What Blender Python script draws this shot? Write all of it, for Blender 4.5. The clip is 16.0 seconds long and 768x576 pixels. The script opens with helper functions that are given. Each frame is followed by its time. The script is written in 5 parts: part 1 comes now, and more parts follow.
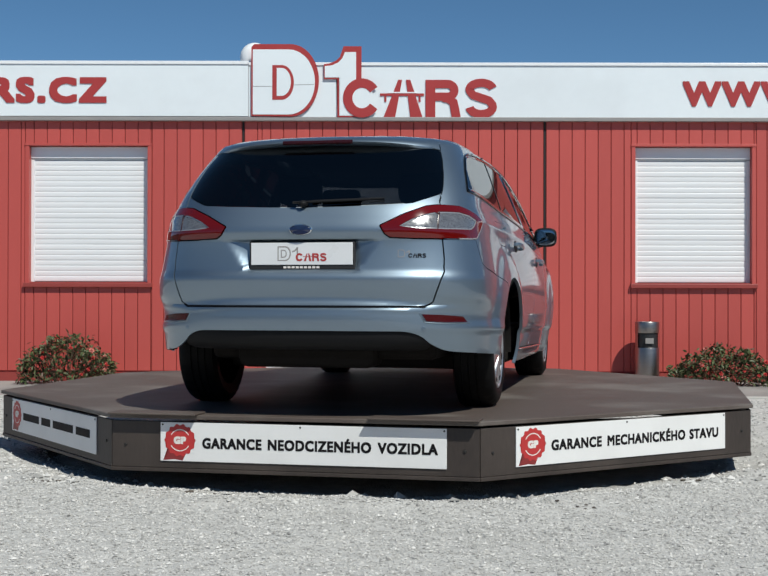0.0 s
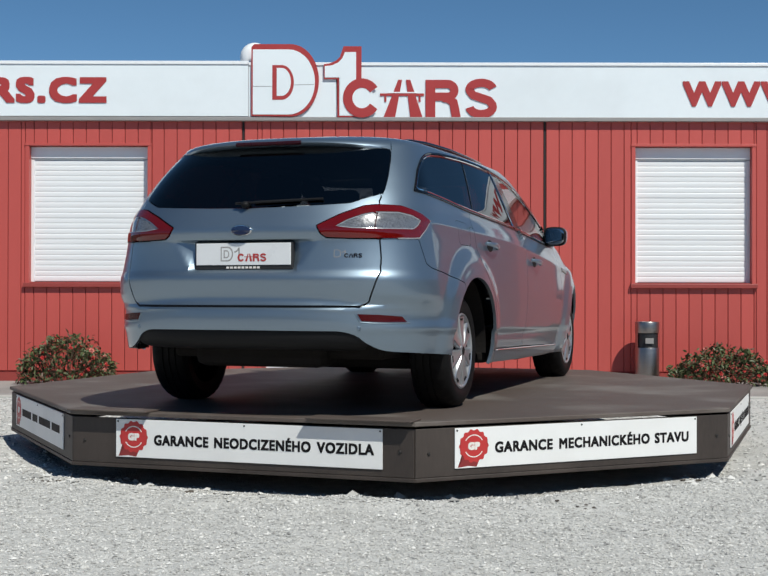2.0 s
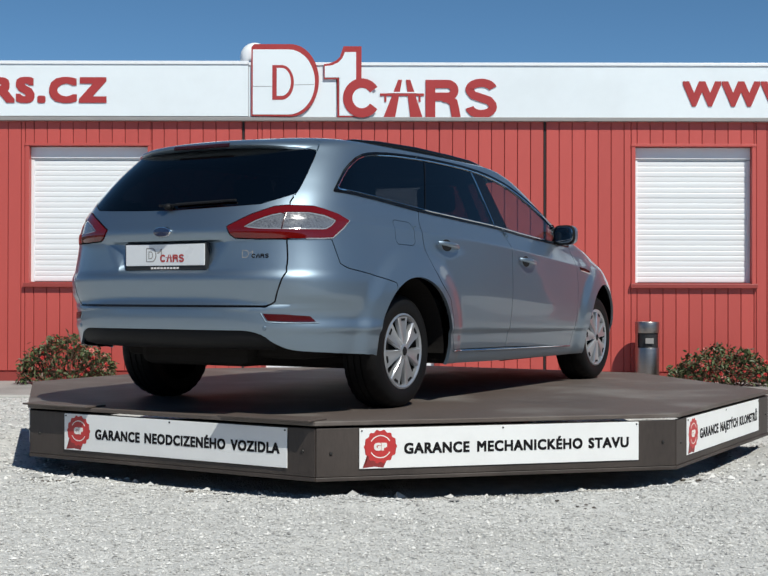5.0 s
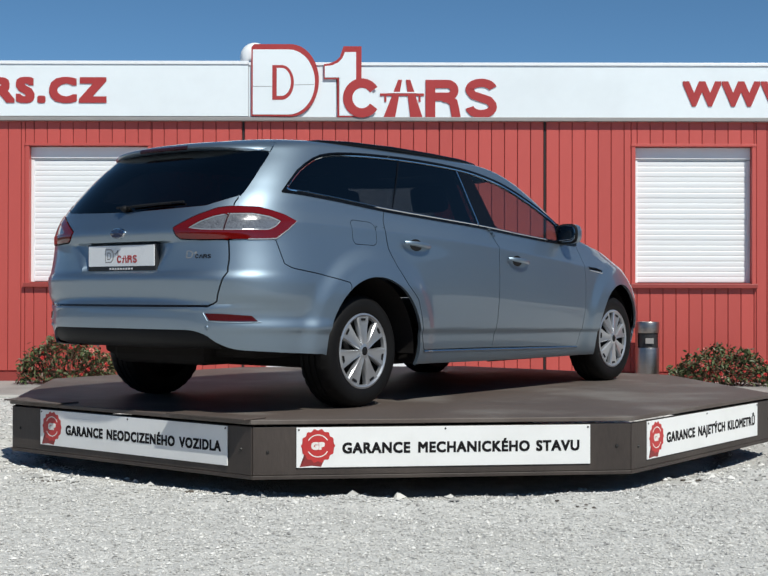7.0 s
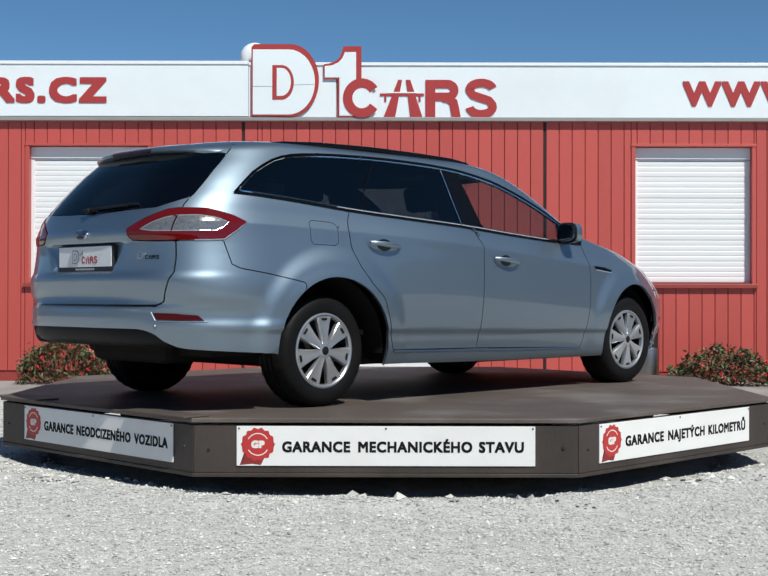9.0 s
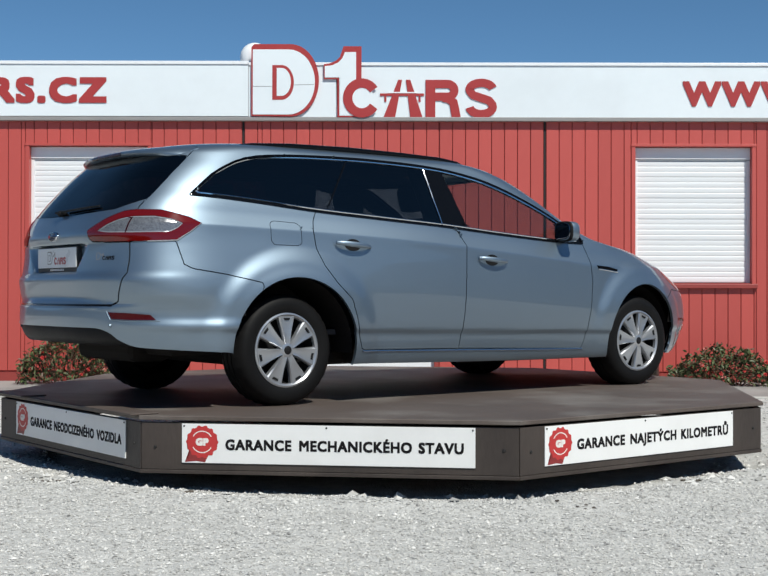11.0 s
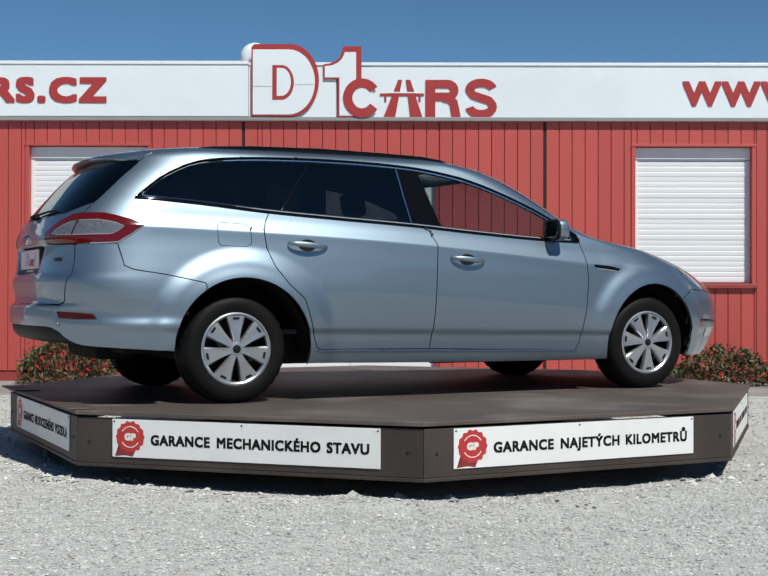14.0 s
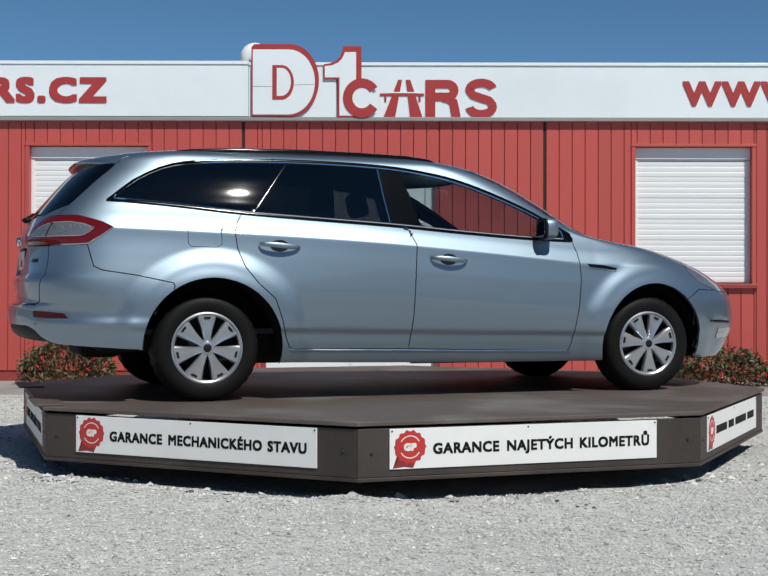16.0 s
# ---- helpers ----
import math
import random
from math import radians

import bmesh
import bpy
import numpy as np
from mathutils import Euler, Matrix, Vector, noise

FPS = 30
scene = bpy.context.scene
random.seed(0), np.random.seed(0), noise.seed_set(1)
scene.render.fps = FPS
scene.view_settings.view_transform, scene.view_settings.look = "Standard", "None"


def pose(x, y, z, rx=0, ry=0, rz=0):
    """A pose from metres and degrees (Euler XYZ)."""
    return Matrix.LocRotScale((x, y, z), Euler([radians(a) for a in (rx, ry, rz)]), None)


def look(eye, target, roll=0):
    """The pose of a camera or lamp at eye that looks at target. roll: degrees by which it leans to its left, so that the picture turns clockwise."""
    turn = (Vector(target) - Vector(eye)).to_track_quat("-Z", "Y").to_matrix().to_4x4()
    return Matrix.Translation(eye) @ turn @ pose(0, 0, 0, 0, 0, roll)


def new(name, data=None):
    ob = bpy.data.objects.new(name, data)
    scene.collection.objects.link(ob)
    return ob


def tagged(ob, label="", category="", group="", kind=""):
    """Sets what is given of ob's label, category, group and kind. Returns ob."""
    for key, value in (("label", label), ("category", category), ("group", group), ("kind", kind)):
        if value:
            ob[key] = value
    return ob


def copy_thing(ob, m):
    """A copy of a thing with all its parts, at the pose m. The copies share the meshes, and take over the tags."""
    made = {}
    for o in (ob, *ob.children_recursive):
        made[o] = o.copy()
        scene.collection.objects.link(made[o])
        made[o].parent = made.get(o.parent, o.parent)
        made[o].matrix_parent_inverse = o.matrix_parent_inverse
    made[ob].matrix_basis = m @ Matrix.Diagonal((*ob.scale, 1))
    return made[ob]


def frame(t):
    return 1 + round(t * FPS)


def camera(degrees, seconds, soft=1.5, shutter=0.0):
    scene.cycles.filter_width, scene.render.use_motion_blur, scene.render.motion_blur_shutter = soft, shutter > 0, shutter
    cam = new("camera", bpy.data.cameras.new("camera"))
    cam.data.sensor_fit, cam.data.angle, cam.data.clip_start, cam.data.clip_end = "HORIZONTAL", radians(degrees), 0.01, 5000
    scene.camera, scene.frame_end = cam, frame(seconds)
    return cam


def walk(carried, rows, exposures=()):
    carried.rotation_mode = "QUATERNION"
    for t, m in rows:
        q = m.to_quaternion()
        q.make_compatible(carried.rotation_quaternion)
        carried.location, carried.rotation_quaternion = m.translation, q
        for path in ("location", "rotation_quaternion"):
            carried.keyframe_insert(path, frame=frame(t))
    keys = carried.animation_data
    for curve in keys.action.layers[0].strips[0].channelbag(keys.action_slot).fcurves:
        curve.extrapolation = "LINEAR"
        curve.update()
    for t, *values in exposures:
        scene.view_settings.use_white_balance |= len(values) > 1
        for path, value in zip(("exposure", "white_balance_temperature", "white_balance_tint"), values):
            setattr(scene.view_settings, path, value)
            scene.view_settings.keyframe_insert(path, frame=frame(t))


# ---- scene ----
cam = camera(33.28, 16.0, soft=1.5)
EYE = Vector((0.0, -8.6254, 0.97))
AIM = EYE + Vector((-0.002221, 0.999983, 0.005453))
walk(cam, [(0.0, look(EYE, AIM, 0.11)), (16.0, look(EYE, AIM, 0.11))], exposures=[(t, e, 6230, 6) for t, e in ((0.0, 0.03), (1.0, 0.06), (3.5, 0.17), (9.0, 0.23), (12.5, 0.16), (14.5, 0.06), (16.0, 0.02))])

# ---- light ----
SUN_EL, SUN_AZ = radians(51.6), radians(147.4)
SUN_DIR = Vector((math.sin(SUN_AZ) * math.cos(SUN_EL), math.cos(SUN_AZ) * math.cos(SUN_EL), math.sin(SUN_EL)))
world = bpy.data.worlds.new("sky")
scene.world = world
world.use_nodes = True
wn = world.node_tree.nodes
sky = wn.new("ShaderNodeTexSky")
sky.sky_type, sky.sun_disc = "NISHITA", False
sky.sun_elevation, sky.sun_rotation = SUN_EL, SUN_AZ
sky.air_density, sky.dust_density, sky.ozone_density, sky.altitude = 0.72, 0.0, 2.4, 2500
wn["Background"].inputs["Strength"].default_value = 0.086
tone = wn.new("ShaderNodeHueSaturation")
tone.inputs["Hue"].default_value, tone.inputs["Saturation"].default_value = 0.491, 1.10
world.node_tree.links.new(sky.outputs["Color"], tone.inputs["Color"])
world.node_tree.links.new(tone.outputs["Color"], wn["Background"].inputs["Color"])
sun = new("sun", bpy.data.lights.new("sun", "SUN"))
sun.data.energy, sun.data.angle, sun.data.color = 4.0, radians(0.55), (1.0, 0.945, 0.85)
sun.matrix_world = look(SUN_DIR * 40, (0, 0, 0))


# ---- materials ----
def material(name, base, rough=0.6, metal=0.0, vary=0.15, scale=8.0, fine=90.0, bump=0.0, bump_scale=60.0, rough_vary=0.1, coat=0.0, per_piece=0.0, stretch=(1, 1, 1), stain=None, stain_scale=1.5, stain_amount=0.4):
    """A surface with colour varied at two scales, an uneven gloss, an optional relief and optional stains."""
    m = bpy.data.materials.new(name)
    m.use_nodes = True
    nt = m.node_tree
    n, link = nt.nodes, nt.links.new
    b = n["Principled BSDF"]
    b.inputs["Metallic"].default_value = metal
    b.inputs["Coat Weight"].default_value = coat
    b.inputs["Coat Roughness"].default_value = 0.03
    co = n.new("ShaderNodeTexCoord")
    mp = n.new("ShaderNodeMapping")
    mp.inputs["Scale"].default_value = stretch
    link(co.outputs["Object"], mp.inputs["Vector"])

    def tex(s, detail=4.0):
        t = n.new("ShaderNodeTexNoise")
        t.inputs["Scale"].default_value, t.inputs["Detail"].default_value = s, detail
        link(mp.outputs["Vector"], t.inputs["Vector"])
        return t.outputs["Fac"]

    def maths(op, a, c):
        q = n.new("ShaderNodeMath")
        q.operation = op
        for k, v in enumerate((a, c)):
            if isinstance(v, (int, float)):
                q.inputs[k].default_value = v
            else:
                link(v, q.inputs[k])
        return q.outputs[0]

    big, small = tex(scale), tex(fine)
    val = maths("ADD", maths("MULTIPLY", maths("SUBTRACT", big, 0.5), 2.2 * vary), maths("MULTIPLY", maths("SUBTRACT", small, 0.5), 1.6 * vary))
    if per_piece:
        info = n.new("ShaderNodeObjectInfo")
        val = maths("ADD", val, maths("MULTIPLY", maths("SUBTRACT", info.outputs["Random"], 0.5), per_piece))
    val = maths("ADD", val, 1.0)
    hsv = n.new("ShaderNodeHueSaturation")
    hsv.inputs["Color"].default_value = (*base, 1)
    link(val, hsv.inputs["Value"])
    col = hsv.outputs["Color"]
    if stain:
        ramp = n.new("ShaderNodeMapRange")
        ramp.inputs["From Min"].default_value, ramp.inputs["From Max"].default_value = 0.5, 0.72
        ramp.inputs["To Max"].default_value = stain_amount
        link(tex(stain_scale, 6.0), ramp.inputs["Value"])
        mix = n.new("ShaderNodeMix")
        mix.data_type = "RGBA"
        link(ramp.outputs[0], mix.inputs["Factor"])
        link(col, mix.inputs["A"])
        mix.inputs["B"].default_value = (*stain, 1)
        col = mix.outputs["Result"]
    link(col, b.inputs["Base Color"])
    link(maths("ADD", maths("MULTIPLY", maths("SUBTRACT", big, 0.5), 2 * rough_vary), rough), b.inputs["Roughness"])
    if bump:
        bm_ = n.new("ShaderNodeBump")
        bm_.inputs["Strength"].default_value, bm_.inputs["Distance"].default_value = 1.0, bump
        link(tex(bump_scale, 5.0), bm_.inputs["Height"])
        link(bm_.outputs["Normal"], b.inputs["Normal"])
    return m


def pane_material(name, tint, rough=0.012, base=0.06):
    """Thin glass: what passes through is tinted, the gloss follows Fresnel."""
    m = bpy.data.materials.new(name)
    m.use_nodes = True
    nt = m.node_tree
    n, link = nt.nodes, nt.links.new
    n.remove(n["Principled BSDF"])
    clear, gloss, face, power, scale_, mix = (n.new(k) for k in ("ShaderNodeBsdfTransparent", "ShaderNodeBsdfGlossy", "ShaderNodeLayerWeight", "ShaderNodeMath", "ShaderNodeMath", "ShaderNodeMixShader"))
    clear.inputs["Color"].default_value = (*tint, 1)
    gloss.inputs["Roughness"].default_value = rough
    face.inputs["Blend"].default_value = 0.5
    power.operation, scale_.operation = "POWER", "MULTIPLY_ADD"
    power.inputs[1].default_value = 5.0
    scale_.inputs[1].default_value, scale_.inputs[2].default_value = 1 - base, base
    link(face.outputs["Facing"], power.inputs[0])
    link(power.outputs[0], scale_.inputs[0])
    link(scale_.outputs[0], mix.inputs[0])
    link(clear.outputs[0], mix.inputs[1])
    link(gloss.outputs[0], mix.inputs[2])
    link(mix.outputs[0], n["Material Output"].inputs["Surface"])
    return m


WALL_RED = material("red_painted_board", (0.50, 0.084, 0.070), 0.5, vary=0.05, scale=1.5, fine=40, bump=0.0012, bump_scale=25, per_piece=0.10, stretch=(1, 1, 0.15), stain=(0.40, 0.10, 0.085), stain_scale=2.0, stain_amount=0.35)
TRIM_RED = material("dark_red_trim", (0.30, 0.05, 0.042), 0.5, vary=0.1, scale=3)
GROOVE = material("groove_red", (0.30, 0.042, 0.036), 0.7, vary=0.1)
SEAM = material("seam_black", (0.015, 0.012, 0.012), 0.7)
WHITE_PANEL = material("white_sheet", (0.82, 0.865, 0.885), 0.35, vary=0.025, scale=1.2, fine=14, bump=0.0006, bump_scale=3, stain=(0.66, 0.68, 0.69), stain_scale=1.3, stain_amount=0.25)
WHITE_CAP = material("white_flashing", (0.86, 0.87, 0.88), 0.3, vary=0.03)
GUTTER = material("grey_gutter", (0.30, 0.285, 0.275), 0.45, vary=0.1, scale=3)
SIGN_RED = material("sign_red", (0.40, 0.045, 0.042), 0.4, vary=0.06, scale=4)
SHUTTER = material("white_shutter", (0.82, 0.83, 0.84), 0.4, vary=0.02, scale=4, per_piece=0.04)
SHUTTER_BOX = material("grey_shutter_box", (0.42, 0.45, 0.47), 0.4, vary=0.05)
GRAVEL = material("gravel_bed", (0.548, 0.536, 0.512), 0.95, vary=0.35, scale=14, fine=220, bump=0.012, bump_scale=75, stain=(0.42, 0.41, 0.385), stain_scale=1.1, stain_amount=0.5)
PAVING = material("worn_concrete", (0.30, 0.285, 0.27), 0.9, vary=0.14, scale=3, fine=60, bump=0.003, bump_scale=80, stain=(0.17, 0.15, 0.14), stain_scale=1.4, stain_amount=0.5)
KERB = material("pale_kerb", (0.46, 0.45, 0.42), 0.9, vary=0.14, scale=5, bump=0.003)
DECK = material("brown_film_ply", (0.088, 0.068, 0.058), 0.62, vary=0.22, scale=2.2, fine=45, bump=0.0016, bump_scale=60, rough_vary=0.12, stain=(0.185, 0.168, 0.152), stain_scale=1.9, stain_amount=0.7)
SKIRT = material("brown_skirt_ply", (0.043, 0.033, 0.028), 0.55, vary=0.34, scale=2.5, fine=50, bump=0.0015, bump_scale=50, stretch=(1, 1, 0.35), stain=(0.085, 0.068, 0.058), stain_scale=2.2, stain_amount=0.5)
STEEL_DARK = material("dark_steel", (0.05, 0.048, 0.046), 0.5, metal=0.7, vary=0.2)
BOARD_WHITE = material("white_banner_board", (0.80, 0.80, 0.79), 0.4, vary=0.03, scale=3, stain=(0.62, 0.61, 0.59), stain_scale=3.0, stain_amount=0.3)
LETTER_BLACK = material("black_print", (0.010, 0.009, 0.010), 0.6)
LETTER_BLACK.node_tree.nodes["Principled BSDF"].inputs["Specular IOR Level"].default_value = 0.15
SEAL_RED = material("red_print", (0.48, 0.035, 0.035), 0.45, vary=0.08)
SEAL_DARK = material("dark_red_print", (0.24, 0.03, 0.03), 0.45)
SEAL_WHITE = material("white_print", (0.78, 0.74, 0.70), 0.45)
STAINLESS = material("brushed_stainless", (0.34, 0.32, 0.305), 0.36, metal=1.0, vary=0.1, scale=6, stretch=(1, 1, 12), fine=60)
BLACK_PLASTIC = material("black_plastic", (0.02, 0.02, 0.021), 0.5, vary=0.15)
STONE = material("crushed_limestone", (0.575, 0.562, 0.538), 0.9, vary=0.25, scale=30, fine=200)
STONE.node_tree.nodes["Hue/Saturation/Value"].inputs["Saturation"].default_value = 1.0
_g = STONE.node_tree.nodes.new("ShaderNodeNewGeometry")
_r = STONE.node_tree.nodes.new("ShaderNodeMapRange")
_r.inputs["To Min"].default_value, _r.inputs["To Max"].default_value = 0.52, 1.25
STONE.node_tree.links.new(_g.outputs["Random Per Island"], _r.inputs["Value"])
STONE.node_tree.links.new(_r.outputs[0], STONE.node_tree.nodes["Hue/Saturation/Value"].inputs["Value"])
SOIL = material("dark_soil", (0.085, 0.07, 0.058), 0.9, vary=0.3, scale=30)
# for the added out-of-view walls that only show as dark reflections
REFLECTED_WALL = material("dark_reflected_wall", (0.115, 0.112, 0.10), 0.9, vary=0.35, scale=0.6, fine=9)


# ---- building blocks ----
def box(bm, x0, x1, y0, y1, z0, z1, bevel=0.0):
    """Adds a box to bm, its edges bevelled where asked."""
    geo = bmesh.ops.create_cube(bm, size=1.0)
    vs = geo["verts"]
    for v in vs:
        v.co = Vector(((x0 + x1) / 2 + v.co.x * (x1 - x0), (y0 + y1) / 2 + v.co.y * (y1 - y0), (z0 + z1) / 2 + v.co.z * (z1 - z0)))
    if bevel:
        es = list({e for v in vs for e in v.link_edges})
        bmesh.ops.bevel(bm, geom=es, offset=bevel, segments=2, affect="EDGES", profile=0.5)
    return bm


def lathe(bm, profile, steps=32, axis="z", at=(0, 0, 0), cap=False):
    """Turns (radius, height) points round an axis."""
    rings = []
    for r, h in profile:
        ring = []
        for k in range(steps):
            a = 2 * math.pi * k / steps
            c, s = r * math.cos(a), r * math.sin(a)
            p = (c, s, h) if axis == "z" else (c, h, s) if axis == "y" else (h, c, s)
            ring.append(bm.verts.new(Vector(p) + Vector(at)))
        rings.append(ring)
    for a, b in zip(rings, rings[1:]):
        for k in range(steps):
            bm.faces.new((a[k], a[(k + 1) % steps], b[(k + 1) % steps], b[k]))
    if cap:
        bm.faces.new(rings[0])
        bm.faces.new(rings[-1])
    bmesh.ops.recalc_face_normals(bm, faces=bm.faces)
    return bm


def tube(bm, pts, r, steps=8):
    """A round bar along points."""
    pts = [Vector(p) for p in pts]
    rings = []
    for k, p in enumerate(pts):
        d = (pts[min(k + 1, len(pts) - 1)] - pts[max(k - 1, 0)]).normalized()
        u = d.orthogonal().normalized() if k == 0 else (u - d * u.dot(d)).normalized()
        w = d.cross(u)
        rings.append([bm.verts.new(p + (u * math.cos(2 * math.pi * j / steps) + w * math.sin(2 * math.pi * j / steps)) * r) for j in range(steps)])
    for a, b in zip(rings, rings[1:]):
        for j in range(steps):
            bm.faces.new((a[j], a[(j + 1) % steps], b[(j + 1) % steps], b[j]))
    bm.faces.new(list(reversed(rings[0])))
    bm.faces.new(rings[-1])
    return bm


def slab(bm, outline, depth, place):
    """Extrudes a flat outline (u, v) by depth; place(u, v, w) gives the point in space."""
    a = [bm.verts.new(place(u, v, 0.0)) for u, v in outline]
    b = [bm.verts.new(place(u, v, depth)) for u, v in outline]
    fa = bm.faces.new(a)
    fb = bm.faces.new(list(reversed(b)))
    n = len(outline)
    for k in range(n):
        bm.faces.new((a[k], b[k], b[(k + 1) % n], a[(k + 1) % n]))
    bmesh.ops.triangulate(bm, faces=[fa, fb])
    bmesh.ops.recalc_face_normals(bm, faces=bm.faces)
    return bm


def mesh_of(name, bm, mat, smooth=False):
    me = bpy.data.meshes.new(name)
    bm.to_mesh(me)
    bm.free()
    for m in mat if isinstance(mat, (list, tuple)) else [mat]:
        me.materials.append(m)
    if smooth:
        me.polygons.foreach_set("use_smooth", [True] * len(me.polygons))
        me.set_sharp_from_angle(angle=radians(smooth if smooth is not True else 40))
    return me


def part(name, bm, mat, parent=None, label="", smooth=False):
    """Links a bmesh (or a ready mesh) as one object under a thing or a part."""
    ob = new(name, bm if isinstance(bm, bpy.types.Mesh) else mesh_of(name, bm, mat, smooth))
    if parent:
        ob.parent = parent
    return tagged(ob, label)


def structure(name, bm, mat, label, category, smooth=False):
    return tagged(part(name, bm, mat, None, "", smooth), label, category, "", "structure")


def thing(name, label, category, group="", at=(0, 0, 0)):
    ob = new(name)
    ob.empty_display_size = 0.1
    ob.location = at
    return tagged(ob, label, category, group)


def lettering(words, width, height, place, depth=0.002, bold=0.004, spacing=1.08):
    """A bmesh of the words in the built-in font, stretched to a width and a cap height."""
    cu = bpy.data.curves.new("words", "FONT")
    cu.body, cu.extrude, cu.resolution_u, cu.space_character = words, 0.0, 3, spacing
    ob = new("words", cu)
    bpy.context.view_layer.update()
    me = bpy.data.meshes.new_from_object(ob.evaluated_get(bpy.context.evaluated_depsgraph_get()))
    bpy.data.objects.remove(ob)
    bm = bmesh.new()
    bm.from_mesh(me)
    bpy.data.meshes.remove(me)
    bmesh.ops.dissolve_limit(bm, angle_limit=0.001, verts=bm.verts, edges=bm.edges)
    bm.verts.index_update()
    xs = [v.co.x for v in bm.verts]
    x0, x1 = min(xs), max(xs)
    cap = 0.69
    flat = [(v.co.x, v.co.y) for v in bm.verts]
    faces = [[v.index for v in f.verts] for f in bm.faces]
    bm.free()
    bm = bmesh.new()
    sx_, sy_ = (width - 2 * bold) / (x1 - x0), (height - 2 * bold) / cap
    for n, (du, dv) in enumerate(((-1, 0), (1, 0), (0, 1), (0, -1), (-1, 1), (1, 1), (1, -1), (-1, -1), (-1, 0.5), (-1, -0.5), (1, 0.5), (1, -0.5), (0.5, 1), (-0.5, 1), (0.5, -1), (-0.5, -1))):
        up = depth + 0.00006 * n
        lo, hi = ([bm.verts.new(Vector(place((x - x0) * sx_ + bold * (1 + du), y * sy_ + bold * (1 + dv), w))) for x, y in flat] for w in (0.0, up))
        count = {}
        for f in faces:
            bm.faces.new([hi[k] for k in f])
            for a_, b_ in zip(f, f[1:] + f[:1]):
                count[a_, b_] = 1
        for a_, b_ in count:
            if (b_, a_) not in count:
                bm.faces.new((hi[a_], lo[a_], lo[b_], hi[b_]))
    bmesh.ops.recalc_face_normals(bm, faces=bm.faces)
    return bm


# ---- ground ----
def ground_height(x, y):
    d = math.hypot(x, y)
    z = 0.012 * noise.noise((x * 0.7, y * 0.7, 0.3)) + 0.010 * noise.noise((x * 2.1, y * 2.1, 4.0)) + 0.004 * noise.noise((x * 9, y * 9, 1.0))
    dip = math.exp(-((d - 2.3) / 0.35) ** 2)
    z += 0.045 * max(0.0, noise.noise((x * 3.1, y * 3.1, 7.0)) + 0.15) * math.exp(-((d - 2.62) / 0.28) ** 2)
    z += 0.016 * math.exp(-((d - 2.62) / 0.2) ** 2) * (y < 0)
    return z - 0.035 * dip - 0.03 * (d < 2.2)


def build_ground():
    bm = bmesh.new()
    xs = [-3000, -600, -120, -40, -16] + [k * 0.06 for k in range(-100, 101)] + [16, 40, 120, 600, 3000]
    ys = [-3000, -600, -120, -40, -16] + [-9 + k * 0.06 for k in range(0, 211)] + [5.0, 16, 40, 120, 600, 3000]
    grid = [[bm.verts.new((x, y, ground_height(x, y) if abs(x) < 7 and -10 < y < 3.5 else (-0.06 if y > 3.5 else 0.0))) for x in xs] for y in ys]
    for a, b in zip(grid, grid[1:]):
        for k in range(len(xs) - 1):
            bm.faces.new((a[k], a[k + 1], b[k + 1], b[k]))
    structure("ground", bm, GRAVEL, "pale grey crushed gravel yard around the turntable", "gravel ground", True)
    bm = bmesh.new()
    box(bm, -14, 14, 3.62, 6.2, -0.12, 0.0, 0.01)
    structure("pavement", bm, PAVING, "worn grey concrete walkway along the red wall", "pavement")
    bm = bmesh.new()
    x = -13.9
    while x < 13.8:
        box(bm, x + 0.004, x + 0.996, 3.50, 3.616, -0.12, 0.012, 0.008)
        x += 1.0
    structure("kerb", bm, KERB, "pale concrete kerb between the gravel and the walkway", "kerb")


# ---- the office building ----
WALL_Y = 5.80
WINDOWS = ((-4.02, -2.685), (2.782, 4.095))
WIN_Z = (1.113, 2.640)
SEAMS = (-5.0, -1.615, 1.769, 5.15)


DOOR = (-1.36, 0.535, 0.0, 2.40)
OPENINGS = (WINDOWS[0] + WIN_Z, DOOR, WINDOWS[1] + WIN_Z)


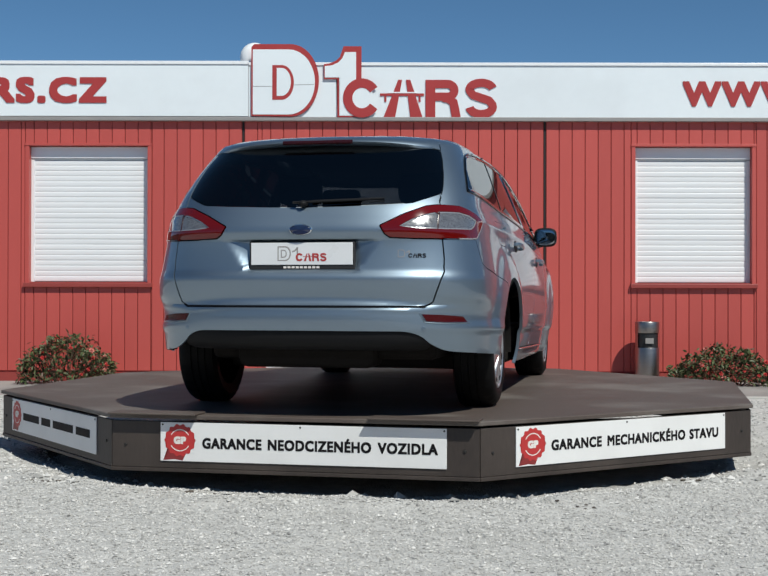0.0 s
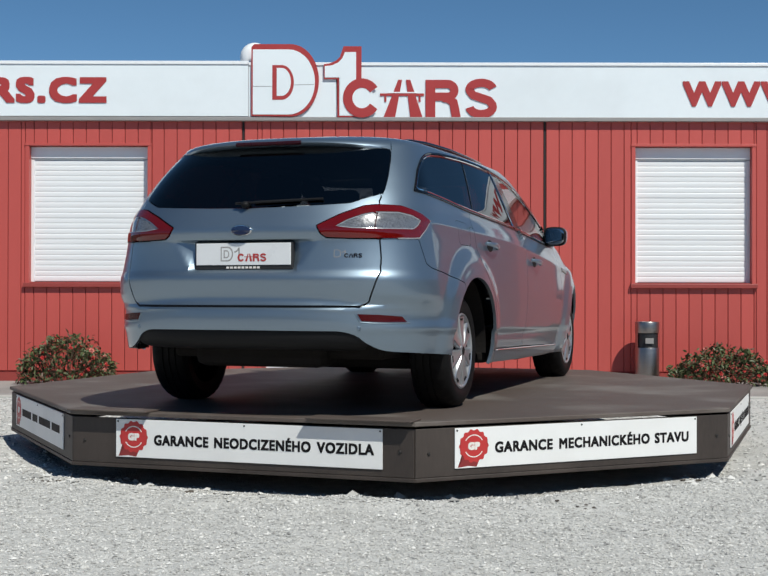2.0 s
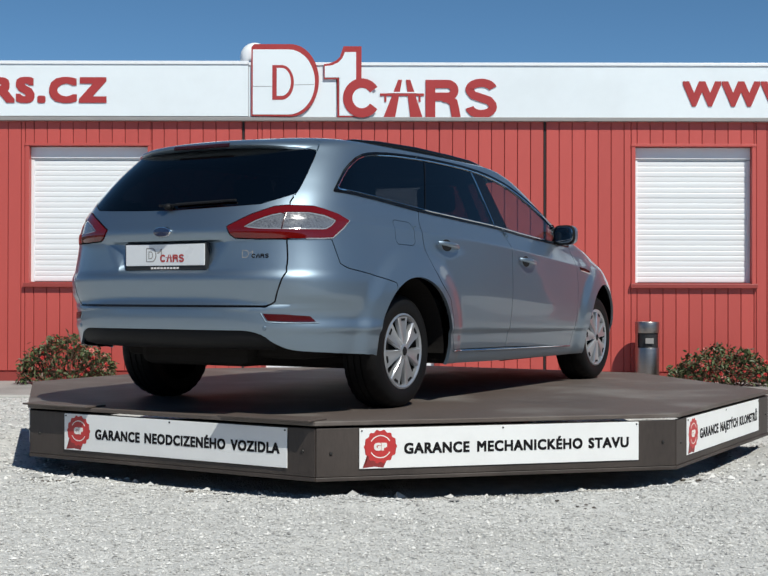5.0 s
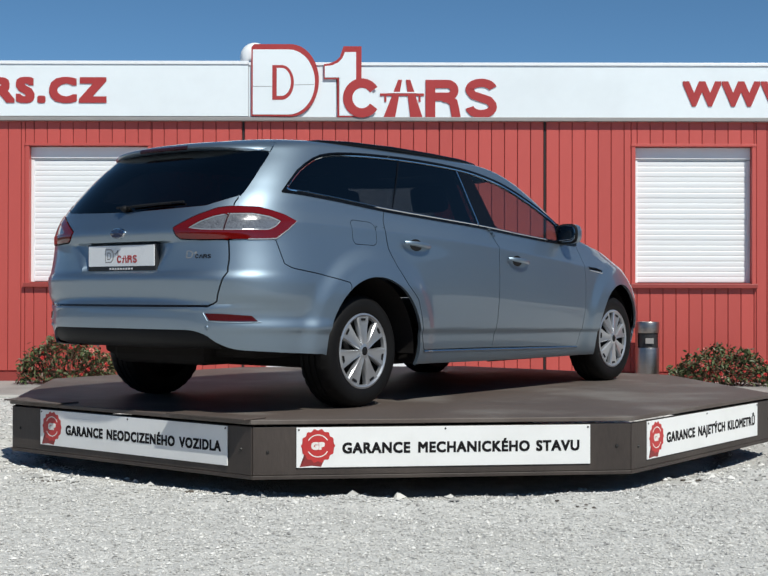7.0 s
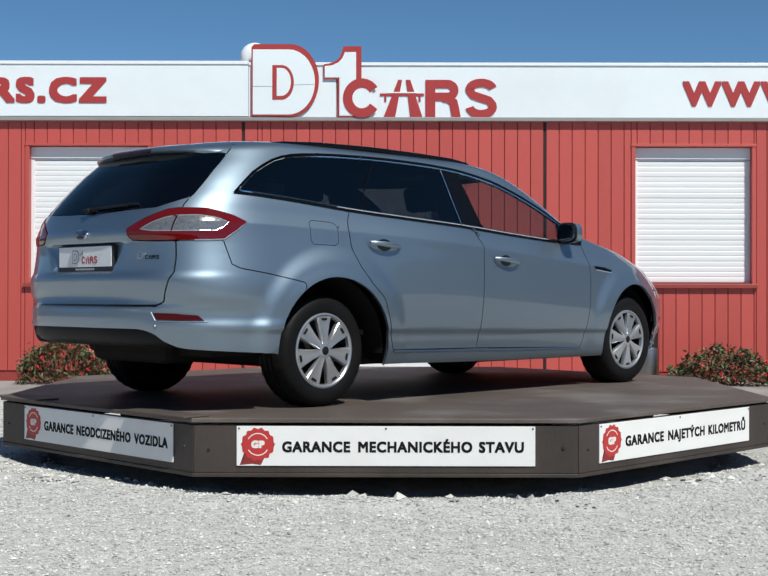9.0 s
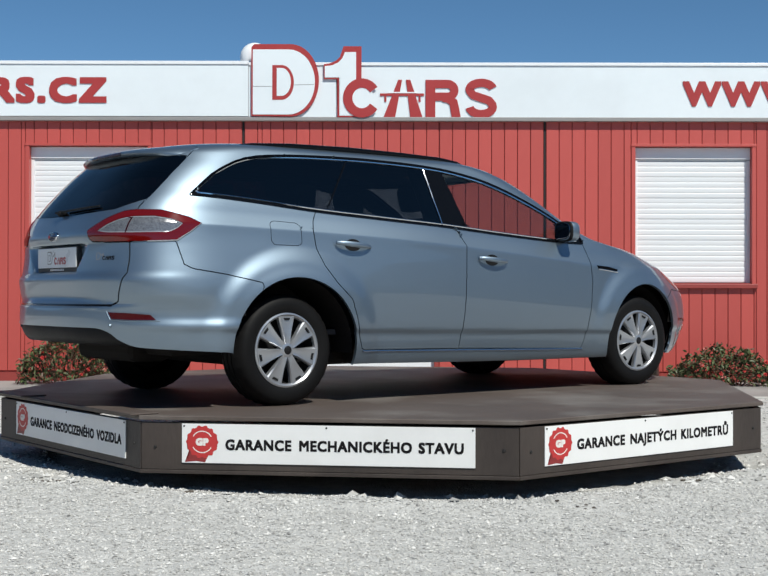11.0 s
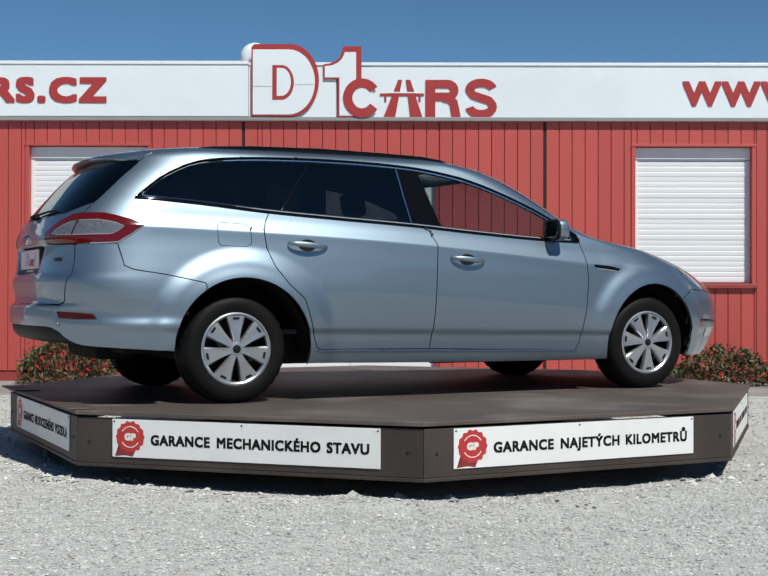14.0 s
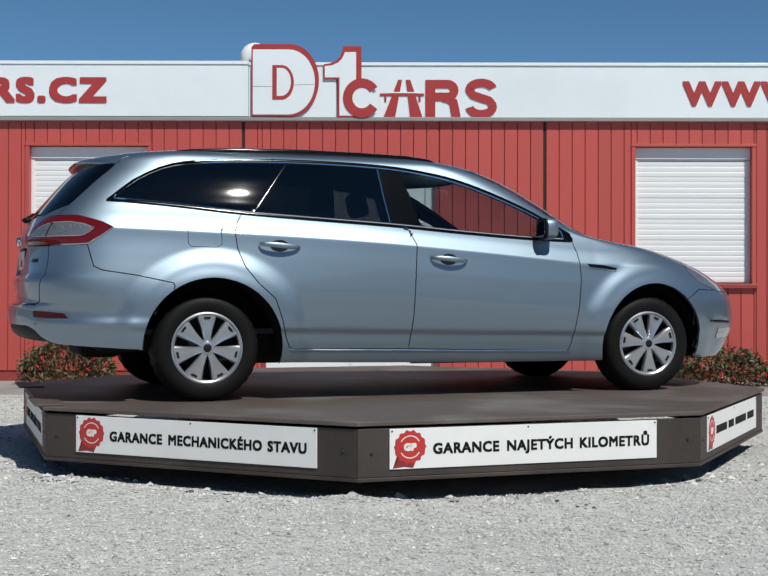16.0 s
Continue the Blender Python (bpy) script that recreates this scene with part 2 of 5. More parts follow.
def build_wall():
    bm = bmesh.new()
    x = -9.0
    for wa, wb, z0, z1 in OPENINGS:
        box(bm, x, wa, WALL_Y, WALL_Y + 0.14, 0.10, 2.95)
        if z0 > 0.1:
            box(bm, wa, wb, WALL_Y, WALL_Y + 0.14, 0.10, z0)
        box(bm, wa, wb, WALL_Y, WALL_Y + 0.14, z1, 2.95)
        x = wb
    box(bm, x, 9.0, WALL_Y, WALL_Y + 0.14, 0.10, 2.95)
    wall = structure("wall_south", bm, GROOVE, "red vertical-board wall of a low container office", "wall")
    for k, (x0, x1) in enumerate(((-9.0, -9.14), (9.0, 9.14))):
        bm = bmesh.new()
        box(bm, min(x0, x1), max(x0, x1), WALL_Y, WALL_Y + 5.2, 0.0, 2.95)
        structure("wall_" + ("west", "east")[k], bm, WALL_RED, "red end wall of the container office", "wall")
    bm = bmesh.new()
    box(bm, -9.14, 9.14, WALL_Y + 5.2, WALL_Y + 5.34, 0.0, 2.95)
    structure("wall_north", bm, WALL_RED, "red back wall of the container office", "wall")
    bm = bmesh.new()
    box(bm, -9.14, 9.14, WALL_Y + 0.14, WALL_Y + 5.2, 2.955, 3.05)
    structure("roof", bm, GUTTER, "flat grey roof behind the white fascia", "roof")
    bm = bmesh.new()
    box(bm, -9.0, DOOR[0] - 0.046, WALL_Y - 0.02, WALL_Y + 0.14, 0.0, 0.10)
    box(bm, DOOR[1] + 0.046, 9.0, WALL_Y - 0.02, WALL_Y + 0.14, 0.0, 0.10)
    structure("baseboard", bm, TRIM_RED, "dull red base strip under the wall boards", "base strip")
    return wall


def wall_boards(wall):
    """Each board is a part of the wall, with a groove on both sides."""
    store = {}

    def board(x, w, z0, z1):
        key = (round(w, 3), round(z1 - z0, 3))
        if key not in store:
            bm = bmesh.new()
            box(bm, -w / 2 + 0.003, w / 2 - 0.003, -0.013, 0.0, 0.0, z1 - z0)
            bmesh.ops.bevel(bm, geom=[e for e in bm.edges if abs(e.verts[0].co.z - e.verts[1].co.z) > 0.05], offset=0.004, segments=1, affect="EDGES")
            store[key] = mesh_of("board", bm, WALL_RED)
        ob = part("board", store[key], None, wall)
        ob.location = (x, WALL_Y - 0.001, z0)

    for a, b in zip(SEAMS, SEAMS[1:]):
        n = round((b - a) / 0.150)
        w = (b - a - 0.03) / n
        for k in range(n):
            x0 = a + 0.015 + k * w
            x1 = x0 + w
            spans = [(x0, x1, 0.118, 2.94)]
            for wa, wb, low, high in OPENINGS:
                nxt = []
                for s0, s1, z0, z1 in spans:
                    l, r = max(s0, wa - 0.045), min(s1, wb + 0.045)
                    if r - l > 0.01 and z1 - z0 > 2:
                        if l - s0 > 0.02:
                            nxt.append((s0, l, z0, z1))
                        if s1 - r > 0.02:
                            nxt.append((r, s1, z0, z1))
                        nxt += ([(l, r, z0, low - 0.06)] if low > 0.2 else []) + [(l, r, high + 0.03, z1)]
                    else:
                        nxt.append((s0, s1, z0, z1))
                spans = nxt
            for s0, s1, z0, z1 in spans:
                board((s0 + s1) / 2, s1 - s0, z0, z1)
    for s in SEAMS[1:3]:
        bm = bmesh.new()
        box(bm, s - 0.0105, s + 0.0105, WALL_Y - 0.006, WALL_Y + 0.001, 0.11, 2.94)
        part("joint_strip", bm, SEAM, wall, "black joint between two container units")


def build_window(k, wa, wb):
    z0, z1 = WIN_Z
    win = tagged(new("window_%d" % k), "window with its white roller shutter closed in the red wall", "window", "shuttered windows", "structure")
    win.location = ((wa + wb) / 2, WALL_Y, z0)
    h, w = z1 - z0, (wb - wa) / 2
    bm = bmesh.new()
    for a, b in ((-w - 0.042, -w + 0.003), (w - 0.003, w + 0.042)):
        box(bm, a, b, -0.024, 0.20, -0.055, h + 0.028, 0.003)
    box(bm, -w - 0.045, w + 0.045, -0.030, 0.20, h, h + 0.03, 0.003)
    part("window_frame", bm, WALL_RED, win, "red frame")
    bm = bmesh.new()
    box(bm, -w - 0.055, w + 0.055, -0.06, 0.20, -0.062, -0.012, 0.006)
    part("window_sill", bm, TRIM_RED, win, "dark red sill")
    d = 0.066
    bm = bmesh.new()
    box(bm, -w + 0.002, w - 0.002, d - 0.012, d + 0.10, h - 0.135, h - 0.004, 0.006)
    part("shutter_box", bm, SHUTTER, win, "white shutter box in shade")
    bm = bmesh.new()
    box(bm, -w + 0.002, w - 0.002, d - 0.002, d + 0.10, h - 0.150, h - 0.1355)
    part("shutter_gap", bm, SHUTTER_BOX, win, "grey slot")
    for s in (-1, 1):
        bm = bmesh.new()
        box(bm, s * (w - 0.022) - 0.019, s * (w - 0.022) + 0.019, d - 0.004, d + 0.09, -0.010, h - 0.152, 0.004)
        part("guide_rail", bm, SHUTTER, win, "white guide rail")
    n = 23
    p = (h - 0.16) / n
    bm = bmesh.new()
    prof = [(0.0100, 0.0), (0.0084, 0.003), (0.0082, p * 0.3), (0.0070, p * 0.5), (0.0074, p * 0.75), (0.0080, p - 0.004), (0.0100, p - 0.001)]
    ring = [[bm.verts.new((x, d + y, z)) for y, z in prof] for x in (-w + 0.0415, w - 0.0415)]
    for j in range(len(prof) - 1):
        bm.faces.new((ring[0][j], ring[1][j], ring[1][j + 1], ring[0][j + 1]))
    bmesh.ops.recalc_face_normals(bm, faces=bm.faces)
    slat = mesh_of("slat", bm, SHUTTER, 50)
    for j in range(n):
        ob = part("slat", slat, None, win)
        ob.location = (0, 0.003 * math.sin(j * 2.3 + k) * math.sin(j * 0.7), j * p + 0.006)
    bm = bmesh.new()
    box(bm, -w + 0.002, w - 0.002, d + 0.030, d + 0.038, -0.010, h - 0.006)
    part("backing", bm, SHUTTER_BOX, win)


def build_door():
    wa, wb, z0, z1 = DOOR
    w = (wb - wa) / 2
    door = tagged(new("door_1"), "closed white double door in the red wall, mostly behind the car", "door", "", "structure")
    door.location = ((wa + wb) / 2, WALL_Y, z0)
    bm = bmesh.new()
    for a, b in ((-w - 0.044, -w + 0.003), (w - 0.003, w + 0.044)):
        box(bm, a, b, -0.022, 0.14, 0.0, z1 - 0.001, 0.003)
    box(bm, -w - 0.046, w + 0.046, -0.040, 0.14, z1, z1 + 0.028, 0.003)
    part("door_frame", bm, TRIM_RED, door, "dark red frame")
    for s in (-1, 1):
        x0, x1 = sorted((s * 0.003, s * (w - 0.003)))
        bm = bmesh.new()
        box(bm, x0, x1, 0.050, 0.075, 0.02, z1 - 0.004)
        for a, b, c, d in ((x0, x0 + 0.10, 0.02, z1 - 0.004), (x1 - 0.10, x1, 0.02, z1 - 0.004), (x0 + 0.10, x1 - 0.10, 0.02, 0.22), (x0 + 0.10, x1 - 0.10, 0.98, 1.10), (x0 + 0.10, x1 - 0.10, z1 - 0.124, z1 - 0.004)):
            box(bm, a, b, 0.032, 0.0495, c, d, 0.003)
        leaf = part("door_leaf", bm, SHUTTER, door, "white door leaf")
        bm = bmesh.new()
        tube(bm, [(s * 0.05, 0.032, 1.04), (s * 0.05, -0.015, 1.04), (s * 0.16, -0.015, 1.04)], 0.010)
        part("door_handle", bm, STAINLESS, leaf, "steel lever handle", True)
    bm = bmesh.new()
    box(bm, -w, w, -0.01, 0.12, 0.0, 0.018, 0.004)
    part("threshold", bm, GUTTER, door, "grey threshold")


FASCIA_Y = WALL_Y - 0.056


def build_reflected_walls():
    """Unseen plain dark walls far behind and beside the camera, added to darken the paint's reflections."""
    bm = bmesh.new()
    box(bm, -34, 27.5, -24.4, -24.0, -0.1, 4.2)
    box(bm, 27.6, 28.0, -24.4, 30.0, -0.1, 5.0)
    box(bm, -34.4, -34.05, -24.4, 30.0, -0.1, 4.2)
    structure("wall_yard", bm, REFLECTED_WALL, "plain dark unseen wall added to darken the car's reflections", "wall")


def build_fascia():
    bm = bmesh.new()
    box(bm, -9.1, -1.555, FASCIA_Y - 0.012, FASCIA_Y + 0.05, 2.968, 3.545)
    box(bm, -1.55, 9.1, FASCIA_Y, FASCIA_Y + 0.05, 2.962, 3.535)
    fascia = structure("fascia", bm, WHITE_PANEL, "long white sheet-metal fascia above the red wall", "fascia")
    bm = bmesh.new()
    box(bm, -9.1, -1.552, FASCIA_Y - 0.024, FASCIA_Y + 0.12, 3.547, 3.585, 0.004)
    box(bm, -1.549, 9.1, FASCIA_Y - 0.014, FASCIA_Y + 0.12, 3.537, 3.572, 0.004)
    structure("trim", bm, WHITE_CAP, "bright white capping along the fascia", "capping")
    bm = bmesh.new()
    box(bm, -9.1, 9.1, FASCIA_Y - 0.02, WALL_Y + 0.02, 2.915, 2.960, 0.006)
    structure("gutter", bm, GUTTER, "grey gutter strip under the fascia", "gutter")


def on_fascia(x0, z0, lift=0.0):
    return lambda u, v, w: (x0 + u, FASCIA_Y - 0.012 - lift - w, z0 + v)


def build_signs():
    t = thing("web_sign", "dark red flat letters on the white fascia", "sign", at=(-3.5, FASCIA_Y - 0.013, 3.12))
    ob = part("lettering", lettering("RS.CZ", 1.30, 0.290, on_fascia(-4.44, 3.113, 0.001), 0.006, 0.020, 1.16), SIGN_RED, t)
    ob.matrix_parent_inverse = Matrix.Translation(-t.location)
    t = thing("web_sign", "dark red flat letters on the white fascia", "sign", at=(3.9, FASCIA_Y - 0.001, 3.1))
    for k in range(3):
        ob = part("lettering", lettering("W", 0.432, 0.283, on_fascia(3.305 + 0.437 * k, 3.086, -0.011), 0.006, 0.017), SIGN_RED, t)
        ob.matrix_parent_inverse = Matrix.Translation(-t.location)


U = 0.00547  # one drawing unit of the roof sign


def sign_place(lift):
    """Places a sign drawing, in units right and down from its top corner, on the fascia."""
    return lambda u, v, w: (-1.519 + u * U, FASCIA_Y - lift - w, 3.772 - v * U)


def stroke(pts, width):
    return (pts, width)


def band(bm, pts, width, depth, place):
    """A flat bar of one width along points."""
    pts = [np.array(p, float) for p in pts]
    rings = []
    for k, p in enumerate(pts):
        d = pts[min(k + 1, len(pts) - 1)] - pts[max(k - 1, 0)]
        o = np.array([-d[1], d[0]]) / max(np.hypot(*d), 1e-9) * width / 2
        rings.append([bm.verts.new(place(*q, w)) for q, w in ((p - o, 0.0), (p - o, depth), (p + o, depth), (p + o, 0.0))])
    for a, b in zip(rings, rings[1:]):
        for j in range(4):
            bm.faces.new((a[j], a[(j + 1) % 4], b[(j + 1) % 4], b[j]))
    bm.faces.new(rings[0]), bm.faces.new(rings[-1])
    bmesh.ops.recalc_face_normals(bm, faces=bm.faces)
    return bm


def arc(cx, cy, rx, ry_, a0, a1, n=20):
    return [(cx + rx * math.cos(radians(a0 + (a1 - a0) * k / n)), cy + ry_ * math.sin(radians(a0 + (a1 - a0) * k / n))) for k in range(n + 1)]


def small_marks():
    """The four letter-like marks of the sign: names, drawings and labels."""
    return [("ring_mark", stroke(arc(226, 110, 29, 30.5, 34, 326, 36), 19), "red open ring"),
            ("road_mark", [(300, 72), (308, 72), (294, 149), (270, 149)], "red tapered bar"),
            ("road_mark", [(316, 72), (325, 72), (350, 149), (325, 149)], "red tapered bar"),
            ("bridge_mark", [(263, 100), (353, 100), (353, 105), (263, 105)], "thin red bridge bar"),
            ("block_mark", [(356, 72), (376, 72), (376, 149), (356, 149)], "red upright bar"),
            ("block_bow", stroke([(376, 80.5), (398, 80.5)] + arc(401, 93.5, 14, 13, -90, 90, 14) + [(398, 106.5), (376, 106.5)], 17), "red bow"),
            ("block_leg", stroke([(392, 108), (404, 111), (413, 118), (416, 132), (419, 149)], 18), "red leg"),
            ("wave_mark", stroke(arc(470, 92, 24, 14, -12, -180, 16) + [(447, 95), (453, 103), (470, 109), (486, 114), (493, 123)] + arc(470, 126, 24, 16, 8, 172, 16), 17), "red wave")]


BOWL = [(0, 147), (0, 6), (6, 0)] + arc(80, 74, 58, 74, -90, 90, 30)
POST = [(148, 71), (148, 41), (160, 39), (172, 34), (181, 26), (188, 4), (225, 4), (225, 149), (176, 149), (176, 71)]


def drawn(outline, depth, place):
    return slab(bmesh.new(), outline, depth, place) if isinstance(outline, list) else band(bmesh.new(), *outline, depth, place)


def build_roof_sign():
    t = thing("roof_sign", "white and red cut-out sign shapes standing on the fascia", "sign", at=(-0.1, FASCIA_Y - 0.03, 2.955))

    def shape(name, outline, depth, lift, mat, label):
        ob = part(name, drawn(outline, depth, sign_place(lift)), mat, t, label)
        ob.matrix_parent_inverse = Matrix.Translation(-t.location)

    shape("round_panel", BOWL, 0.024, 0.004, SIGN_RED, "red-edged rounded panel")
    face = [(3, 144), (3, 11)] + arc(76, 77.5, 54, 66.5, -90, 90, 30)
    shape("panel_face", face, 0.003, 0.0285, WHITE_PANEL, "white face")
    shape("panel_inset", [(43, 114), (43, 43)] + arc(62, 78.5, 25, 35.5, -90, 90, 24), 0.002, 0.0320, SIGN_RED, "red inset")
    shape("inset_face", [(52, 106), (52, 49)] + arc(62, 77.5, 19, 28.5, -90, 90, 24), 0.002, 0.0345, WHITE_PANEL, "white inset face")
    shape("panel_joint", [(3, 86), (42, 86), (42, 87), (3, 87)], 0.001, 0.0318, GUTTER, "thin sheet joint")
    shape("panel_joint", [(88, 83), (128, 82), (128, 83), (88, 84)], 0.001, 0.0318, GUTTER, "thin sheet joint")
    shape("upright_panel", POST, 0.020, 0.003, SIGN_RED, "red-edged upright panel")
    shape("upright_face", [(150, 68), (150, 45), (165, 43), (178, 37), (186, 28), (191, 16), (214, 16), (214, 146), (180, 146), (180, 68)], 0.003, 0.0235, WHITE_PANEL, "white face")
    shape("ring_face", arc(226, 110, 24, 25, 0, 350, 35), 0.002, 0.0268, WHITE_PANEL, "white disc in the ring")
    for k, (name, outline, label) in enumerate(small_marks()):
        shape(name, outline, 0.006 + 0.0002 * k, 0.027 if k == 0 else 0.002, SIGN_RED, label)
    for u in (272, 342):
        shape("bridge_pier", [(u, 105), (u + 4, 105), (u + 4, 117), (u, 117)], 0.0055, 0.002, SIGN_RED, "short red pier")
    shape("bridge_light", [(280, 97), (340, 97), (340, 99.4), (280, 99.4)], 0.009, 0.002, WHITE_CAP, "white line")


def build_dish():
    t = thing("roof_lamp", "white round dome lamp behind the roof sign", "lamp", at=(-1.505, WALL_Y + 0.12, 3.05))
    bm = bmesh.new()
    lathe(bm, [(0.0005, -0.09), (0.07, -0.082), (0.125, -0.055), (0.158, -0.012), (0.168, 0.03), (0.163, 0.06), (0.0005, 0.065)], 40, "y", (0, 0, 0.615))
    part("dome", bm, WHITE_CAP, t, "", 50)
    bm = bmesh.new()
    tube(bm, [(0, 0.03, 0.0), (0, 0.03, 0.50)], 0.025)
    part("post", bm, GUTTER, t, "grey post")


# ---- things by the wall ----
LEAF = material("rose_leaf", (0.080, 0.105, 0.038), 0.5, vary=0.45, scale=9, fine=60)
LEAF_DARK = material("old_rose_leaf", (0.10, 0.055, 0.03), 0.55, vary=0.4, scale=12)
STEM = material("brown_stem", (0.10, 0.07, 0.045), 0.8, vary=0.2)
PETAL = material("red_petal", (0.50, 0.045, 0.04), 0.55, vary=0.25, scale=20)
PETAL_PALE = material("faded_petal", (0.58, 0.20, 0.16), 0.55, vary=0.25, scale=20)


def build_bush(label, x, y, half, height, seed):
    rnd = random.Random(seed)
    t = thing("rose_bush", label, "bush", "rose bushes by the wall", (x, y, 0.0))

    def crown(u, v):
        edge = 1 - (abs(u) / half) ** 2.2
        return height * max(0.25, edge) ** 0.55 * (0.82 + 0.36 * noise.noise((u * 6 + seed, v * 6, seed)))

    bm = bmesh.new()
    for k in range(46):
        u, v = rnd.uniform(-half, half), rnd.uniform(-0.18, 0.18)
        h = crown(u, v) * rnd.uniform(0.65, 1.05)
        b = (u * 0.45, v * 0.4, -0.01)
        m = (u * 0.75 + rnd.uniform(-0.04, 0.04), v * 0.8, h * 0.55)
        tube(bm, [b, m, (u, v, h)], 0.0035, 5)
    part("stem", bm, STEM, t, "thin brown stems", True)
    for mat, count, name in ((LEAF, 1500, "foliage"), (LEAF_DARK, 420, "old_foliage")):
        vs, fs = [], []
        for k in range(count):
            u = rnd.uniform(-half, half)
            v = rnd.gauss(0, 0.11)
            top = crown(u, v)
            z = top * (1 - rnd.random() ** 1.5 * 0.95)
            c = Vector((u + rnd.gauss(0, 0.02), v, max(0.02, z)))
            m = Euler((rnd.uniform(-1.1, 1.1), rnd.uniform(-1.1, 1.1), rnd.uniform(0, 6.28))).to_matrix()
            l = rnd.uniform(0.018, 0.036)
            o = len(vs)
            for px_, py_, pz_ in ((-l, 0, 0), (-l * 0.3, l * 0.42, 0.12 * l), (l * 0.5, l * 0.36, 0.1 * l), (l, 0, -0.15 * l), (l * 0.5, -l * 0.36, 0.1 * l), (-l * 0.3, -l * 0.42, 0.12 * l)):
                vs.append(c + m @ Vector((px_, py_, pz_)))
            fs += [(o, o + 1, o + 2, o + 3), (o, o + 3, o + 4, o + 5)]
        me = bpy.data.meshes.new(name)
        me.from_pydata([tuple(q) for q in vs], [], fs)
        me.materials.append(mat)
        tagged(part(name, me, None, t, "small dark green leaves" if mat is LEAF else "bronze young leaves"), kind="stuff")
    blooms = []
    for mat in (PETAL, PETAL_PALE):
        bm = bmesh.new()
        for ring, (n, r, up) in enumerate(((6, 0.026, 0.004), (5, 0.018, 0.010), (3, 0.010, 0.014))):
            for k in range(n):
                a = 2 * math.pi * (k + 0.4 * ring) / n
                d, o = Vector((math.cos(a), math.sin(a), 0)), Vector((-math.sin(a), math.cos(a), 0))
                q = [bm.verts.new(p) for p in (Vector((0, 0, 0)), d * r * 0.6 + o * r * 0.5 + Vector((0, 0, up)), d * r + Vector((0, 0, up * 1.6)), d * r * 0.6 - o * r * 0.5 + Vector((0, 0, up)))]
                bm.faces.new(q)
        blooms.append(mesh_of("bloom", bm, mat))
    for k in range(20):
        u = rnd.uniform(-half * 0.95, half * 0.95)
        v = -abs(rnd.gauss(0.10, 0.07))
        z = crown(u, v) * (1 - rnd.random() ** 1.3 * 0.85)
        ob = part("bloom", blooms[0 if rnd.random() < 0.68 else 1], None, t)
        ob.matrix_local = Matrix.LocRotScale((u, v - 0.02, max(0.03, z)), Euler((rnd.uniform(0.3, 1.5), rnd.uniform(-0.6, 0.6), rnd.uniform(-0.5, 0.5))), Vector((1, 1, 1)) * rnd.uniform(0.7, 1.35))


def build_bin():
    t = thing("litter_bin", "brushed stainless steel litter bin with a black opening", "litter bin", at=(2.86, 5.50, 0.0))
    bm = bmesh.new()
    lathe(bm, [(0.0005, 0.0), (0.128, 0.0), (0.132, 0.01), (0.132, 0.395), (0.130, 0.40)], 48)
    part("body", bm, STAINLESS, t, "", 40)
    bm = bmesh.new()
    lathe(bm, [(0.118, 0.38), (0.118, 0.58)], 40)
    part("opening", bm, BLACK_PLASTIC, t, "black opening")
    for a0, a1 in ((-178, -150), (-30, -2), (30, 150)):
        bm = bmesh.new()
        pts = arc(0, 0, 0.131, 0.131, a0, a1, 10)
        lo = [bm.verts.new((x, y, 0.40)) for x, y in pts]
        hi = [bm.verts.new((x, y, 0.56)) for x, y in pts]
        for k in range(10):
            bm.faces.new((lo[k], lo[k + 1], hi[k + 1], hi[k]))
        part("post", bm, STAINLESS, t, "", True)
    bm = bmesh.new()
    lathe(bm, [(0.130, 0.56), (0.132, 0.565), (0.132, 0.672), (0.127, 0.682), (0.118, 0.680), (0.112, 0.662), (0.0005, 0.660)], 48)
    part("ashtray_top", bm, STAINLESS, t, "steel ashtray top", 40)
    bm = bmesh.new()
    box(bm, -0.045, 0.045, -0.1365, -0.131, 0.445, 0.505, 0.002)
    part("sticker", bm, GUTTER, t, "small grey sticker")


build_ground()
WALL = build_wall()
for k, (wa, wb) in enumerate(WINDOWS):
    build_window(k + 1, wa, wb)
build_door()
build_reflected_walls()
build_fascia()
build_signs()
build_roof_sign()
build_dish()
build_bin()
build_bush("low rose bush with small red blooms and dark leaves", -3.46, 5.28, 0.50, 0.60, 3)
build_bush("wide low rose bush, red blooms, against the red wall", 3.62, 5.22, 0.56, 0.47, 8)


# ---- the turntable ----
DECK_Z, APOTHEM = 0.362, 2.292
TURN_0, TURN_RATE = 77.976, -3.673


def octagon(apothem):
    r = apothem / math.cos(math.pi / 8)
    return [(r * math.cos(math.pi / 8 + k * math.pi / 4), r * math.sin(math.pi / 8 + k * math.pi / 4)) for k in range(8)]


